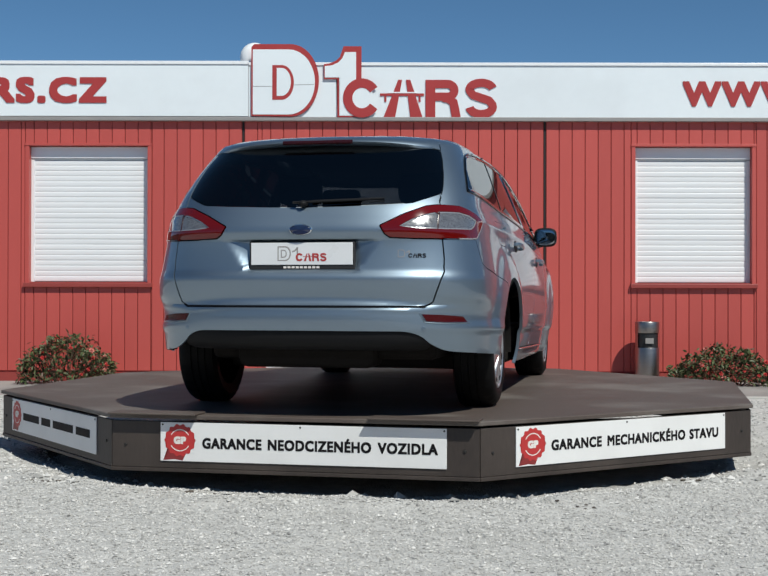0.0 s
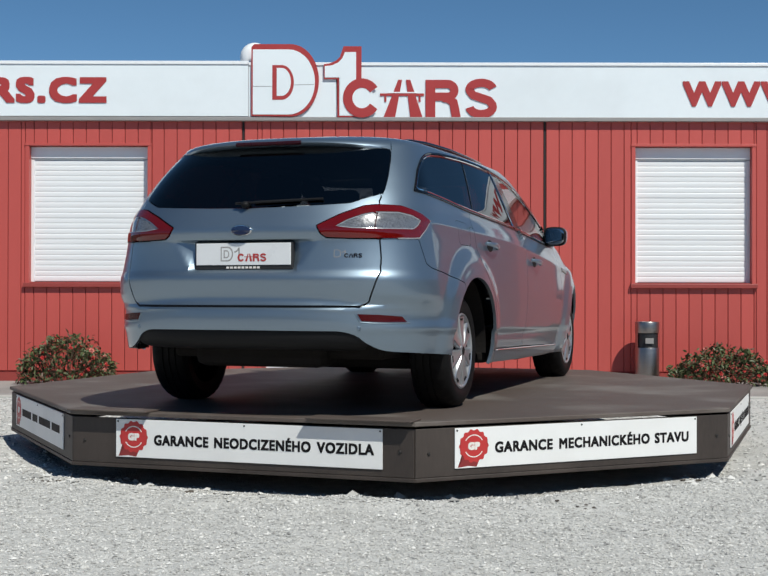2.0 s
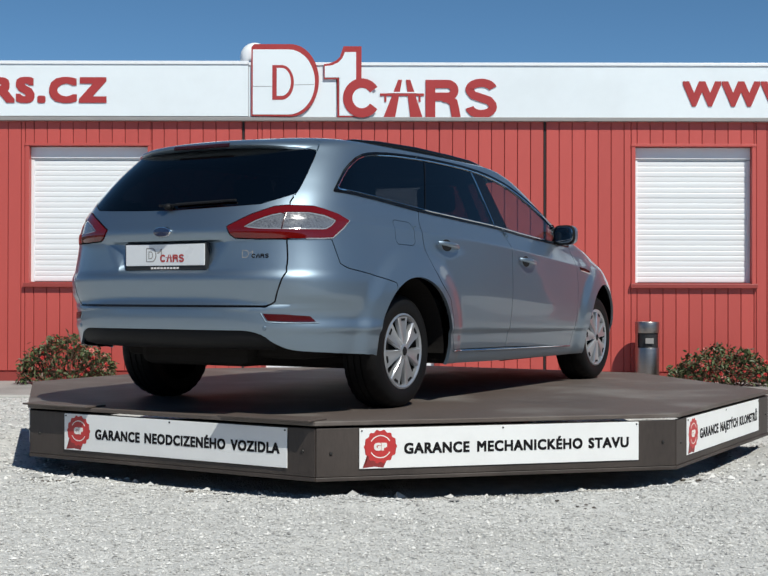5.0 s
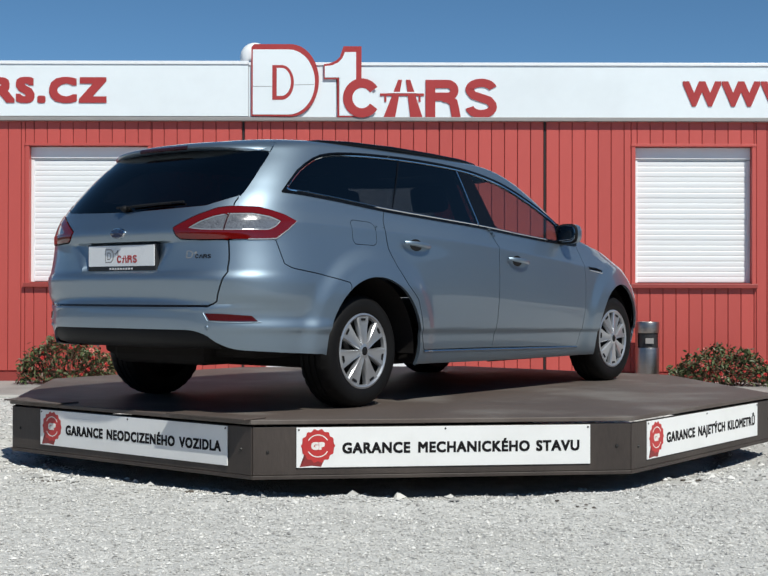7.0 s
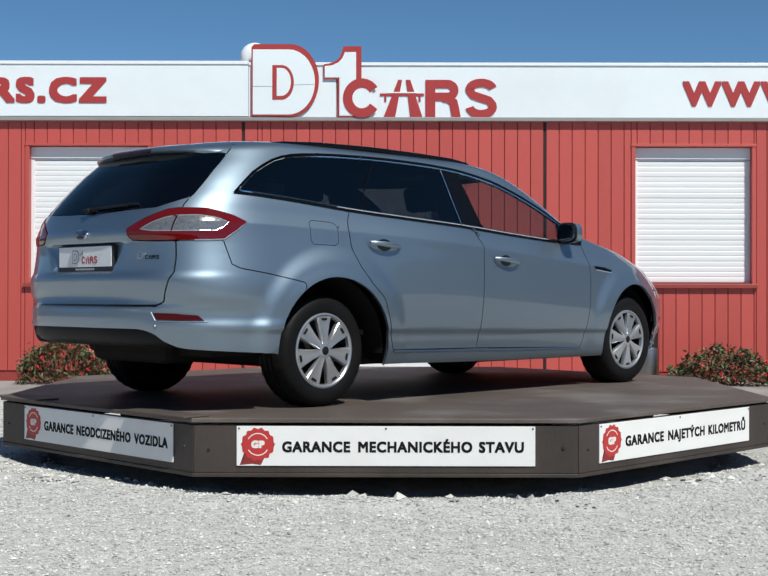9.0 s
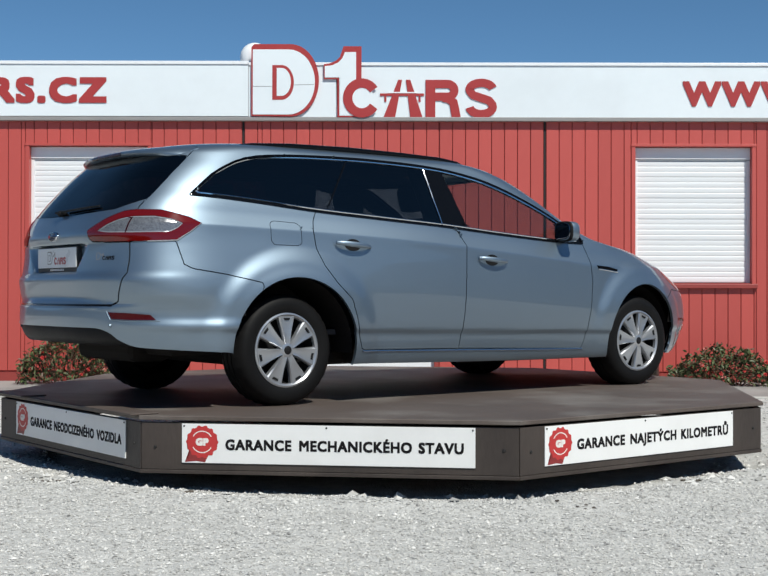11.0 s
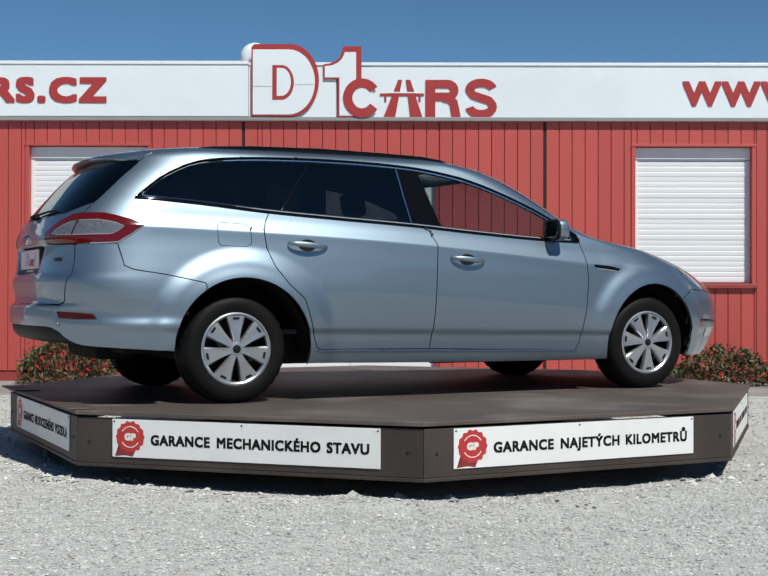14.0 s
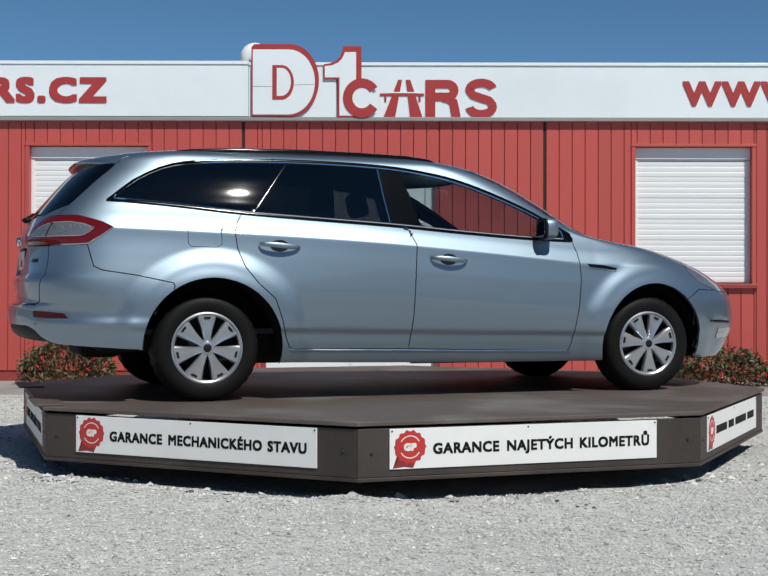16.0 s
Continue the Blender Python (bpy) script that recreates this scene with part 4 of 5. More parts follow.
_rw = tail([(0.0, 1.052), (0.2, 1.055), (0.40, 1.062), (0.53, 1.070), (0.60, 1.098)]) + flank([(-2.148, 1.126), (-1.999, 1.268), (-1.885, 1.366)], False) + tail([(0.50, 1.384), (0.25, 1.392), (0.0, 1.394)])
REAR_GLASS = _rw + mirrored(_rw[-2:0:-1])
_bs = tail(_gl) + flank([(-2.066, 0.897), (-2.052, 0.84), (-2.035, 0.775), (-1.99, 0.753), (-1.80, 0.725), (-1.60, 0.682), (-1.60, 0.18)], False)
BUMPER = _bs + mirrored(list(reversed(_bs)))
_bf = flank([(1.74, 0.60), (1.86, 0.66), (2.05, 0.652), (2.17, 0.64)], False) + [ (float(XI[row_at(0.62), -1]) + 0.2, 0.62), (float(XI[row_at(0.3), -1]) + 0.2, 0.10), sx(1.74, 0.10)]
HEADLAMP = flank([(1.78, 0.835), (1.92, 0.805), (2.06, 0.74), (2.15, 0.668), (2.16, 0.645), (2.05, 0.655), (1.90, 0.70), (1.80, 0.765)])
BELOW = curve([(0.0, 0.442), (0.50, 0.440), (0.585, 0.425), (0.66, 0.375), (0.74, 0.343), (0.95, 0.327), (1.55, 0.285), (1.7, 0.232), (3.7, 0.208), (4.2, 0.21), (6.0, 0.21)])


def inside(poly, px, py):
    p = np.array(poly)
    hit = np.zeros(px.shape, bool)
    for (x0, y0), (x1, y1) in zip(p, np.roll(p, -1, 0)):
        if y0 != y1:
            hit ^= ((y0 > py) != (y1 > py)) & (px < (x1 - x0) * (py - y0) / (y1 - y0) + x0)
    return hit


def build_car():
    car = thing("estate_car", "clean silver-blue metallic estate car with dark rear windows", "car")
    nz, nh = XI.shape
    full = np.concatenate([HALF[:, :0:-1] * [1, -1, 1], HALF], 1)
    xi = np.concatenate([-XI[:, :0:-1], XI], 1)
    zz = np.repeat(ROW_Z[:, None], full.shape[1], 1)
    nc = full.shape[1]
    mid = lambda a: (a[:-1, :-1] + a[1:, :-1] + a[:-1, 1:] + a[1:, 1:]) / 4
    cx, cz, c3 = mid(xi), mid(zz), mid(full)
    kinds = ["body"]
    kind = np.zeros(cx.shape, int)
    edges = []

    def claim(name, poly, only=None):
        if name not in kinds:
            kinds.append(name)
        m = inside(poly, cx, cz)
        if only is not None:
            m &= np.isin(kind, [kinds.index(o) for o in only])
        kind[m] = kinds.index(name)
        f = np.array(fine(poly, 0.02))
        edges.append(np.stack([f, np.roll(f, -1, 0)], 1))

    claim("rear_bumper", BUMPER)
    claim("tailgate", GATE)
    claim("rear_window", REAR_GLASS)
    for side, flip in (("right", lambda p: p), ("left", mirrored)):
        claim("front_bumper", flip(_bf))
        claim("door_r_" + side, flip(DOOR_R), ["body"])
        claim("door_f_" + side, flip(DOOR_F), ["body"])
        if side == "right":
            claim("fuel_flap", FUEL, ["body"])
        claim("surround_" + side, flip(OPENING))
        for n, poly in PANES.items():
            claim(n + "_" + side, flip(poly), ["surround_" + side])
        claim("lamp_" + side, flip(LAMP))
        claim("lens_" + side, flip(LENS))
        claim("head_" + side, flip(HEADLAMP))
    # windscreen on whole cells
    kinds.append("windscreen")
    rows = (mid(zz) > 1.0) & (mid(zz) < 1.40)
    jj = np.abs(np.arange(nc - 1) - (nc - 2) / 2)
    kind[rows & (jj[None, :] > nh - 58) & (kind == 0)] = kinds.index("windscreen")
    # wheel openings and the lower edge
    gone = np.zeros(cx.shape, bool)
    for (wx, wz), r in zip(WHEELS, ARCH_R):
        gone |= (np.hypot(c3[:, :, 0] - wx, c3[:, :, 2] - wz) < r) & (abs(c3[:, :, 1]) > 0.5)
    gone |= cz < BELOW(np.abs(cx))
    kind[gone] = -1
    # pull the cells' corners onto the outlines
    pos, near = full.copy(), np.concatenate(edges)
    pad = np.full((nz + 1, nc + 1), -2)
    pad[1:-1, 1:-1] = kind
    q = np.stack([pad[:-1, :-1], pad[1:, :-1], pad[:-1, 1:], pad[1:, 1:]])
    real = np.where(q == -2, q.max(0), q)
    border = (real != real[0]).any(0)
    dxi = np.gradient(xi, axis=1)
    for i, j in zip(*np.where(border)):
        p, u = full[i, j], np.array([xi[i, j], zz[i, j]])
        if (real[:, i, j] == -1).any():
            done = False
            for (wx, wz), r in zip(WHEELS, ARCH_R):
                d = np.array([p[0] - wx, p[2] - wz])
                l = np.hypot(*d)
                if abs(l - r) < 0.03 and abs(p[1]) > 0.5:
                    v = d * (r / l)
                    s = 1 if p[1] > 0 else -1
                    pos[i, j] = (wx + v[0], p[1] * half_width(np.array(wx + v[0]), wz + v[1]) / half_width(np.array(p[0]), p[2]), wz + v[1])
                    done = True
            if done or i == 0:
                continue
            zb = float(BELOW(abs(u[0])))
            if abs(zb - u[1]) < 0.03:
                k = min(i + 1, nz - 1)
                t = (zb - u[1]) / (zz[k, j] - zz[k - 1, j])
                pos[i, j] = p + (full[k, j] - full[k - 1, j]) * t
            continue
        a, b = near[:, 0], near[:, 1]
        ab = b - a
        t = np.clip(((u - a) * ab).sum(1) / np.maximum((ab * ab).sum(1), 1e-12), 0, 1)
        c = a + ab * t[:, None]
        d = np.hypot(*(c - u).T)
        k = int(np.argmin(d))
        if d[k] < 0.021:
            s = spot(c[k][0], c[k][1])
            pos[i, j] = s

    def panel(name, which, mat, parent, label="", inset=0.0029, lip=0.016, sink=0.0):
        ids = np.argwhere(np.isin(kind, [kinds.index(w) for w in which]))
        bm = bmesh.new()
        made = {}

        def vert(i, j):
            if (i, j) not in made:
                made[i, j] = bm.verts.new(pos[i, j])
            return made[i, j]

        for i, j in ids:
            v = (vert(i, j), vert(i, j + 1), vert(i + 1, j + 1), vert(i + 1, j))
            if (v[0].co - v[2].co).length > 1e-5 and (v[1].co - v[3].co).length > 1e-5:
                bm.faces.new(v)
        bmesh.ops.remove_doubles(bm, verts=bm.verts, dist=1e-5)
        bm.normal_update()
        # normals outwards
        out = sum((f.normal.dot(Vector((f.calc_center_median().x * 0.3, f.calc_center_median().y, 0.05))) > 0) for f in bm.faces)
        if out < len(bm.faces) / 2:
            bmesh.ops.reverse_faces(bm, faces=bm.faces)
            bm.normal_update()
        rim = [e for e in bm.edges if e.is_boundary]
        shift = {}
        for e in rim:
            f = e.link_faces[0]
            c = f.calc_center_median()
            d = (e.verts[1].co - e.verts[0].co).normalized()
            w = f.normal.cross(d)
            if w.dot(c - e.verts[0].co) < 0:
                w = -w
            for v in e.verts:
                shift[v] = shift.get(v, Vector()) + w
        nrm = {v: v.normal.copy() for v in shift}
        if sink:
            for v in bm.verts:
                v.co -= v.normal * sink
        for v, w in shift.items():
            if w.length > 0:
                v.co += w.normalized() * inset
        if lip:
            geo = bmesh.ops.extrude_edge_only(bm, edges=rim)
            for v in (g for g in geo["geom"] if isinstance(g, bmesh.types.BMVert)):
                src = min((e.other_vert(v) for e in v.link_edges), key=lambda o: (o.co - v.co).length)
                v.co -= nrm.get(src, src.normal) * lip
        return part(name, bm, mat, parent, label, 32)

    body = panel("body", ["body"], PAINT, car, lip=0.018)
    panel("rear_bumper", ["rear_bumper"], PAINT, car)
    bm = bmesh.new()
    rows = []
    for z, back, wide in ((0.462, 0.020, 0.66), (0.44, 0.012, 0.645), (0.42, 0.008, 0.645), (0.39, 0.010, 0.65), (0.365, 0.03, 0.64), (0.350, 0.08, 0.61), (0.342, 0.16, 0.55)):
        row = []
        for q in np.linspace(-wide, wide, 45):
            v = spot(q, z)
            row.append(bm.verts.new((v.x + back, v.y, z)))
        rows.append(row)
    for a, b in zip(rows, rows[1:]):
        for k in range(44):
            bm.faces.new((a[k], a[k + 1], b[k + 1], b[k]))
    bmesh.ops.recalc_face_normals(bm, faces=bm.faces)
    part("diffuser", bm, CAR_GREY, car, "dull black lower bumper", True)
    panel("front_bumper", ["front_bumper"], PAINT, car)
    gate = panel("tailgate", ["tailgate"], PAINT, car, inset=0.005)
    panel("rear_window", ["rear_window"], GLASS_DARK, gate, "dark tinted glass", 0.0, 0.0, 0.003)
    panel("windscreen", ["windscreen"], GLASS_CLEAR, car, "", 0.0, 0.0, 0.003)
    panel("fuel_flap", ["fuel_flap"], PAINT, car, inset=0.0005)
    doors = {}
    for side in ("right", "left"):
        doors["r", side] = panel("door", ["door_r_" + side], PAINT, car)
        doors["f", side] = panel("door", ["door_f_" + side], PAINT, car)
        panel("window_surround", ["surround_" + side], CAR_BLACK, car, "gloss black pillars and frame", 0.0, 0.012, 0.001)
        panel("quarter_window", ["quarter_window_" + side], GLASS_DARK, car, "dark tinted glass", 0.0, 0.0, 0.002)
        panel("window", ["rear_door_window_" + side], GLASS_DARK, doors["r", side], "dark tinted glass", 0.0, 0.0, 0.002)
        panel("window", ["front_door_window_" + side], GLASS_CLEAR, doors["f", side], "lightly tinted glass", 0.0, 0.0, 0.002)
        lamp = panel("rear_lamp", ["lamp_" + side], LAMP_RED, car, "red rear lamp with a clear ribbed centre", 0.002, 0.02, -0.004)
        panel("lens", ["lens_" + side], LAMP_CLEAR, lamp, "clear ribbed lens", 0.001, 0.01, 0.001)
        panel("headlamp", ["head_" + side], LAMP_CLEAR, car, "clear headlamp", 0.002, 0.02)
    # dark inner skin behind the shut lines
    bm = bmesh.new()
    keep = {}
    skip = [kinds.index(k) for k in kinds if "window" in k or "windscreen" in k]
    ii, jj2 = list(range(0, nz, 3)), list(range(0, nc, 3))
    inner = full.copy()
    inner[:, :, 1] -= np.sign(full[:, :, 1]) * 0.022 * np.minimum(1, abs(full[:, :, 1]) / 0.05)
    inner[:, :, 0] -= np.clip(full[:, :, 0] / 2.2, -1, 1) * 0.03 * (np.abs(full[:, :, 0]) > 1.7)
    for a, b in zip(ii, ii[1:]):
        for c, d in zip(jj2, jj2[1:]):
            blk = kind[a:b, c:d]
            if np.isin(blk, skip + [-1]).any() or ROW_Z[a] > 1.39:
                continue
            ring = []
            for ij in ((a, c), (a, d), (b, d), (b, c)):
                if ij not in keep:
                    keep[ij] = bm.verts.new(inner[ij])
                ring.append(keep[ij])
            bm.faces.new(ring)
    part("inner_shell", bm, UNDER, car)
    return car, body, gate, doors


def strip(bm, line, width, lift, closed=True, crown=0.002):
    """A raised band along an outline on the skin."""
    line = fine(line, 0.025, closed)
    n = len(line)
    rings = []
    for k in range(n):
        a, b = np.array(line[(k - 1) % n if closed else max(k - 1, 0)]), np.array(line[(k + 1) % n if closed else min(k + 1, n - 1)])
        d = (b - a) / max(np.linalg.norm(b - a), 1e-9)
        o = np.array([-d[1], d[0]])
        c = np.array(line[k])
        nn = skin_normal(*c)
        ring = []
        for f, l in ((-0.5, -0.004), (-0.42, lift), (0, lift + crown), (0.42, lift), (0.5, -0.004)):
            ring.append(bm.verts.new(spot(*(c + o * f * width)) + nn * l))
        rings.append(ring)
    for k in range(n if closed else n - 1):
        a, b = rings[k], rings[(k + 1) % n]
        for j in range(4):
            bm.faces.new((a[j], a[j + 1], b[j + 1], b[j]))
    bmesh.ops.recalc_face_normals(bm, faces=bm.faces)
    return bm


def patch(bm, upper, lower, lift, n=20, m=4):
    """A thin raised plate on the skin between an upper and a lower line."""
    def along(line, t):
        line = np.array(line, float)
        d = np.concatenate([[0], np.cumsum(np.linalg.norm(np.diff(line, axis=0), axis=1))])
        return np.array([np.interp(t * d[-1], d, line[:, c]) for c in range(2)])

    grid = []
    for i in range(-1, m + 2):
        row = []
        for k in range(-1, n + 2):
            t, f = min(max(k / n, 0), 1), min(max(i / m, 0), 1)
            c = along(upper, t) * (1 - f) + along(lower, t) * f
            out = k in (-1, n + 1) or i in (-1, m + 1)
            row.append(bm.verts.new(spot(*c) + skin_normal(*c) * (-0.005 if out else lift)))
        grid.append(row)
    for a, b in zip(grid, grid[1:]):
        for k in range(n + 2):
            bm.faces.new((a[k], a[k + 1], b[k + 1], b[k]))
    bmesh.ops.recalc_face_normals(bm, faces=bm.faces)
    return bm


def ellipsoid(bm, c, r, seg=20):
    geo = bmesh.ops.create_uvsphere(bm, u_segments=seg, v_segments=seg // 2, radius=1.0)
    for v in geo["verts"]:
        v.co = Vector(c) + Vector((v.co.x * r[0], v.co.y * r[1], v.co.z * r[2]))
    return geo["verts"]


def rounded_block(bm, c, r, power=0.62):
    """A ball swollen towards a box."""
    vs = ellipsoid(bm, (0.0, 0.0, 0.0), (1.0, 1.0, 1.0), 28)
    for v in vs:
        q = [math.copysign(abs(k) ** power, k) for k in v.co]
        v.co = Vector((c[0] + q[0] * r[0], c[1] + q[1] * r[1], c[2] + q[2] * r[2]))
    return vs


def build_wheel(name):
    """A wheel on its side: the outer face looks to -y."""
    wheel = new(name)
    wheel.empty_display_size = 0.1
    R = 0.309
    bm = bmesh.new()
    prof = [(0.200, -0.004), (0.207, -0.016), (0.222, -0.022), (0.25, -0.024), (0.272, -0.020), (0.288, -0.010), (0.300, 0.006), (R - 0.003, 0.022), (R, 0.04)]
    prof += [(R, 0.06), (R - 0.007, 0.062), (R - 0.007, 0.070), (R, 0.072), (R, 0.10), (R - 0.007, 0.102), (R - 0.007, 0.11), (R, 0.112), (R, 0.14), (R - 0.007, 0.142), (R - 0.007, 0.15), (R, 0.152), (R, 0.158), (0.298, 0.182), (0.26, 0.196), (0.205, 0.186)]
    lathe(bm, prof, 96, "y")
    for n, v in enumerate(bm.verts):
        r = math.hypot(v.co.x, v.co.z)
        if r > 0.296 and 0.004 < v.co.y < 0.185 and (n % 96 + int(v.co.y / 0.041)) % 3 == 0:
            v.co.x, v.co.z = v.co.x * (r - 0.005) / r, v.co.z * (r - 0.005) / r
    part("tyre", bm, RUBBER, wheel, "black rubber tyre", 30)
    bm = bmesh.new()
    lathe(bm, [(0.20, 0.06), (0.195, 0.0), (0.17, 0.07), (0.10, 0.075), (0.0005, 0.075)], 40, "y")
    part("inner_rim", bm, CAR_GREY, wheel, "dark steel rim")
    bm = bmesh.new()
    lathe(bm, [(0.198, 0.02), (0.206, -0.008), (0.205, -0.018), (0.196, -0.021), (0.186, -0.014), (0.183, 0.004)], 56, "y")
    cover = part("wheel_cover", bm, ALLOY, wheel, "silver wheel cover with seven broad spokes", 35)
    for k in range(7):
        a0 = math.pi / 2 + k * 2 * math.pi / 7
        bm = bmesh.new()
        rows = []
        for r, half, y in ((0.035, 0.020, -0.020), (0.06, 0.023, -0.021), (0.10, 0.032, -0.017), (0.145, 0.046, -0.014), (0.172, 0.054, -0.013), (0.188, 0.059, -0.013)):
            row = []
            for f, dy in ((-1.0, 0.022), (-0.93, 0.002), (-0.78, -0.004), (0, 0.0), (0.78, -0.004), (0.93, 0.002), (1.0, 0.022)):
                t = f * half
                row.append(bm.verts.new((r * math.cos(a0) - t * math.sin(a0), y + dy, r * math.sin(a0) + t * math.cos(a0))))
            rows.append(row)
        for a, b in zip(rows, rows[1:]):
            for j in range(6):
                bm.faces.new((a[j], a[j + 1], b[j + 1], b[j]))
        bmesh.ops.recalc_face_normals(bm, faces=bm.faces)
        if sum(f.normal.y for f in bm.faces) > 0:
            bmesh.ops.reverse_faces(bm, faces=bm.faces)
        spoke = part("spoke", bm, ALLOY, cover, "", 35)
        bm = bmesh.new()
        slot = []
        for r, half in ((0.165, 0.016), (0.177, 0.020)):
            slot.append([bm.verts.new((r * math.cos(a0) - t * math.sin(a0), -0.0185, r * math.sin(a0) + t * math.cos(a0))) for t in (-half, half)])
        bm.faces.new((slot[0][0], slot[0][1], slot[1][1], slot[1][0]))
        geo = bmesh.ops.extrude_face_region(bm, geom=bm.faces[:])
        for v in geo["geom"]:
            if isinstance(v, bmesh.types.BMVert):
                v.co.y += 0.006
        bmesh.ops.recalc_face_normals(bm, faces=bm.faces)
        part("slot", bm, CAR_GREY, cover, "dark slot")
    bm = bmesh.new()
    lathe(bm, [(0.0005, -0.026), (0.028, -0.026), (0.040, -0.022), (0.046, -0.008)], 28, "y")
    part("hub_cap", bm, ALLOY, cover, "", 35)
    bm = bmesh.new()
    lathe(bm, [(0.0005, -0.0290), (0.020, -0.0288), (0.024, -0.0262)], 24, "y")
    part("badge", bm, CAR_GREY, cover, "dark round badge", 35)
    return wheel


def build_car_details(car, body, gate, doors):
    wheel = build_wheel("wheel")
    wheel.parent = car
    first = True
    for (wx, wz) in WHEELS:
        for s in (-1, 1):
            m = pose(wx - 0.025, s * 0.858 + 0.027, wz - 0.001) @ (pose(0, 0, 0) if s < 0 else pose(0, 0, 0, 0, 0, 180)) @ pose(0, 0, 0, 0, 0 if wx < 0 else 21, 0)
            if first:
                wheel.matrix_local = m
                first = False
            else:
                copy_thing(wheel, m)
    for (wx, wz), r in zip(WHEELS, ARCH_R):
        for s in (-1, 1):
            bm = bmesh.new()
            bend = [radians(-4 + (176 if wx < 0 else 188) * k / 40) for k in range(41)]
            y0, y1 = s * (0.87 if wx < 0 else 0.77), s * 0.50
            a = [bm.verts.new((wx + (r + 0.004) * math.cos(t), y0, wz + (r + 0.004) * math.sin(t))) for t in bend]
            b = [bm.verts.new((wx + (r + 0.004) * math.cos(t), y1, wz + (r + 0.004) * math.sin(t))) for t in bend]
            for k in range(40):
                bm.faces.new((a[k], a[k + 1], b[k + 1], b[k]))
            c = bm.verts.new((wx, y1, wz))
            for k in range(40):
                bm.faces.new((b[k], b[k + 1], c))
            part("wheel_liner", bm, UNDER, car, "black wheel-arch liner")
    bm = bmesh.new()
    box(bm, -1.50, 1.95, -0.66, 0.66, 0.214, 0.42, 0.03)
    box(bm, -1.98, -1.498, -0.60, 0.60, 0.285, 0.425, 0.03)
    part("floor_pan", bm, UNDER, car, "dirty black underbody")
    bm = bmesh.new()
    box(bm, -2.06, -1.80, -0.30, 0.44, 0.242, 0.38, 0.05)
    part("silencer", bm, UNDER, car)
    for wx, wz in WHEELS:
        bm = bmesh.new()
        tube(bm, [(wx, -0.75, wz - 0.03), (wx, -0.3, wz - 0.06), (wx, 0.3, wz - 0.06), (wx, 0.75, wz - 0.03)], 0.035)
        part("axle", bm, UNDER, car)
    for s in (-1, 1):
        bm = bmesh.new()
        box(bm, -0.93, 1.05, min(s * 0.70, s * 0.85), max(s * 0.70, s * 0.85), 0.225, 0.30, 0.02)
        part("sill", bm, UNDER, car)
        bm = bmesh.new()
        strip(bm, [(s * a, b) for a, b in [sx(x, 0.300 - 0.0165 * (x + 0.92)) for x in np.linspace(-0.93, 0.87, 30)]], 0.012, 0.005, False, 0.003)
        part("sill_strip", bm, CHROME, car, "bright sill strip", 60)
        # rails and mouldings
        bm = bmesh.new()
        pts = [(-1.62, 1.425), (-1.58, 1.455), (-1.45, 1.474), (-1.2, 1.488), (-0.8, 1.494), (-0.4, 1.489), (-0.1, 1.480), (0.04, 1.464), (0.10, 1.44)]
        tube(bm, [(x, s * (0.585 - 0.03 * smooth(0.8, 1.7, abs(x))), z - 0.016) for x, z in pts], 0.016, 10)
        part("roof_rail", bm, CAR_BLACK, car, "black roof rail", True)
        bm = bmesh.new()
        strip(bm, [(s * a, b) for a, b in OPENING], 0.014, 0.0055)
        part("window_moulding", bm, CAR_BLACK, car, "black window moulding", 40)
        bm = bmesh.new()
        strip(bm, [(s * a, b) for a, b in BRIGHT], 0.009, 0.004)
        part("bright_strip", bm, CHROME, car, "thin bright strip round the side windows", 40)
        bm = bmesh.new()
        strip(bm, [(s * a, b) for a, b in flank([(-0.905, 1.392), (-1.123, 1.098)], False)], 0.010, 0.001, False, 0.0005)
        part("pillar_joint", bm, CAR_BLACK, car, "thin black joint between the dark windows", 40)
        # the highlight along the middle pillar, laid on as a thin chrome strip
        bm = bmesh.new()
        strip(bm, [(s * a, b) for a, b in flank([(-0.344, 1.375), (-0.329, 1.20), (-0.309, 1.045)], False)], 0.006, 0.003, False)
        part("pillar_edge", bm, CHROME, car, "thin chrome line drawn as a highlight on the middle pillar", 40)
        bm = bmesh.new()
        strip(bm, [(s * a, b) for a, b in (ry(0.75, 0.8945), sx(-2.12, 0.8965), sx(-2.06, 0.9005), sx(-1.99, 0.9455), sx(-1.925, 0.9935))], 0.008, 0.004, False)
        part("lamp_edge", bm, FOG_CLEAR, car, "pale outer edge of the rear lamp", 40)
        bm = bmesh.new()
        box(bm, -0.34, -0.19, min(s * 0.655, s * 0.675), max(s * 0.655, s * 0.675), 1.02, 1.38, 0.008)
        for v in bm.verts:
            v.co.y += s * (1.20 - v.co.z) * 0.36
            v.co.x += (1.20 - v.co.z) * 0.16
        part("pillar_lining", bm, SEAT_PALE, car, "pale grey lining of the middle pillar")
        for x0, x1, z0, z1, d in ((-1.111, -0.873, 0.935, 0.864, doors["r", "right" if s < 0 else "left"]), (-0.071, 0.161, 0.865, 0.800, doors["f", "right" if s < 0 else "left"])):
            zc = (z0 + z1) / 2
            # the handle cup's shade is a dark oval plate on the skin
            bm = bmesh.new()
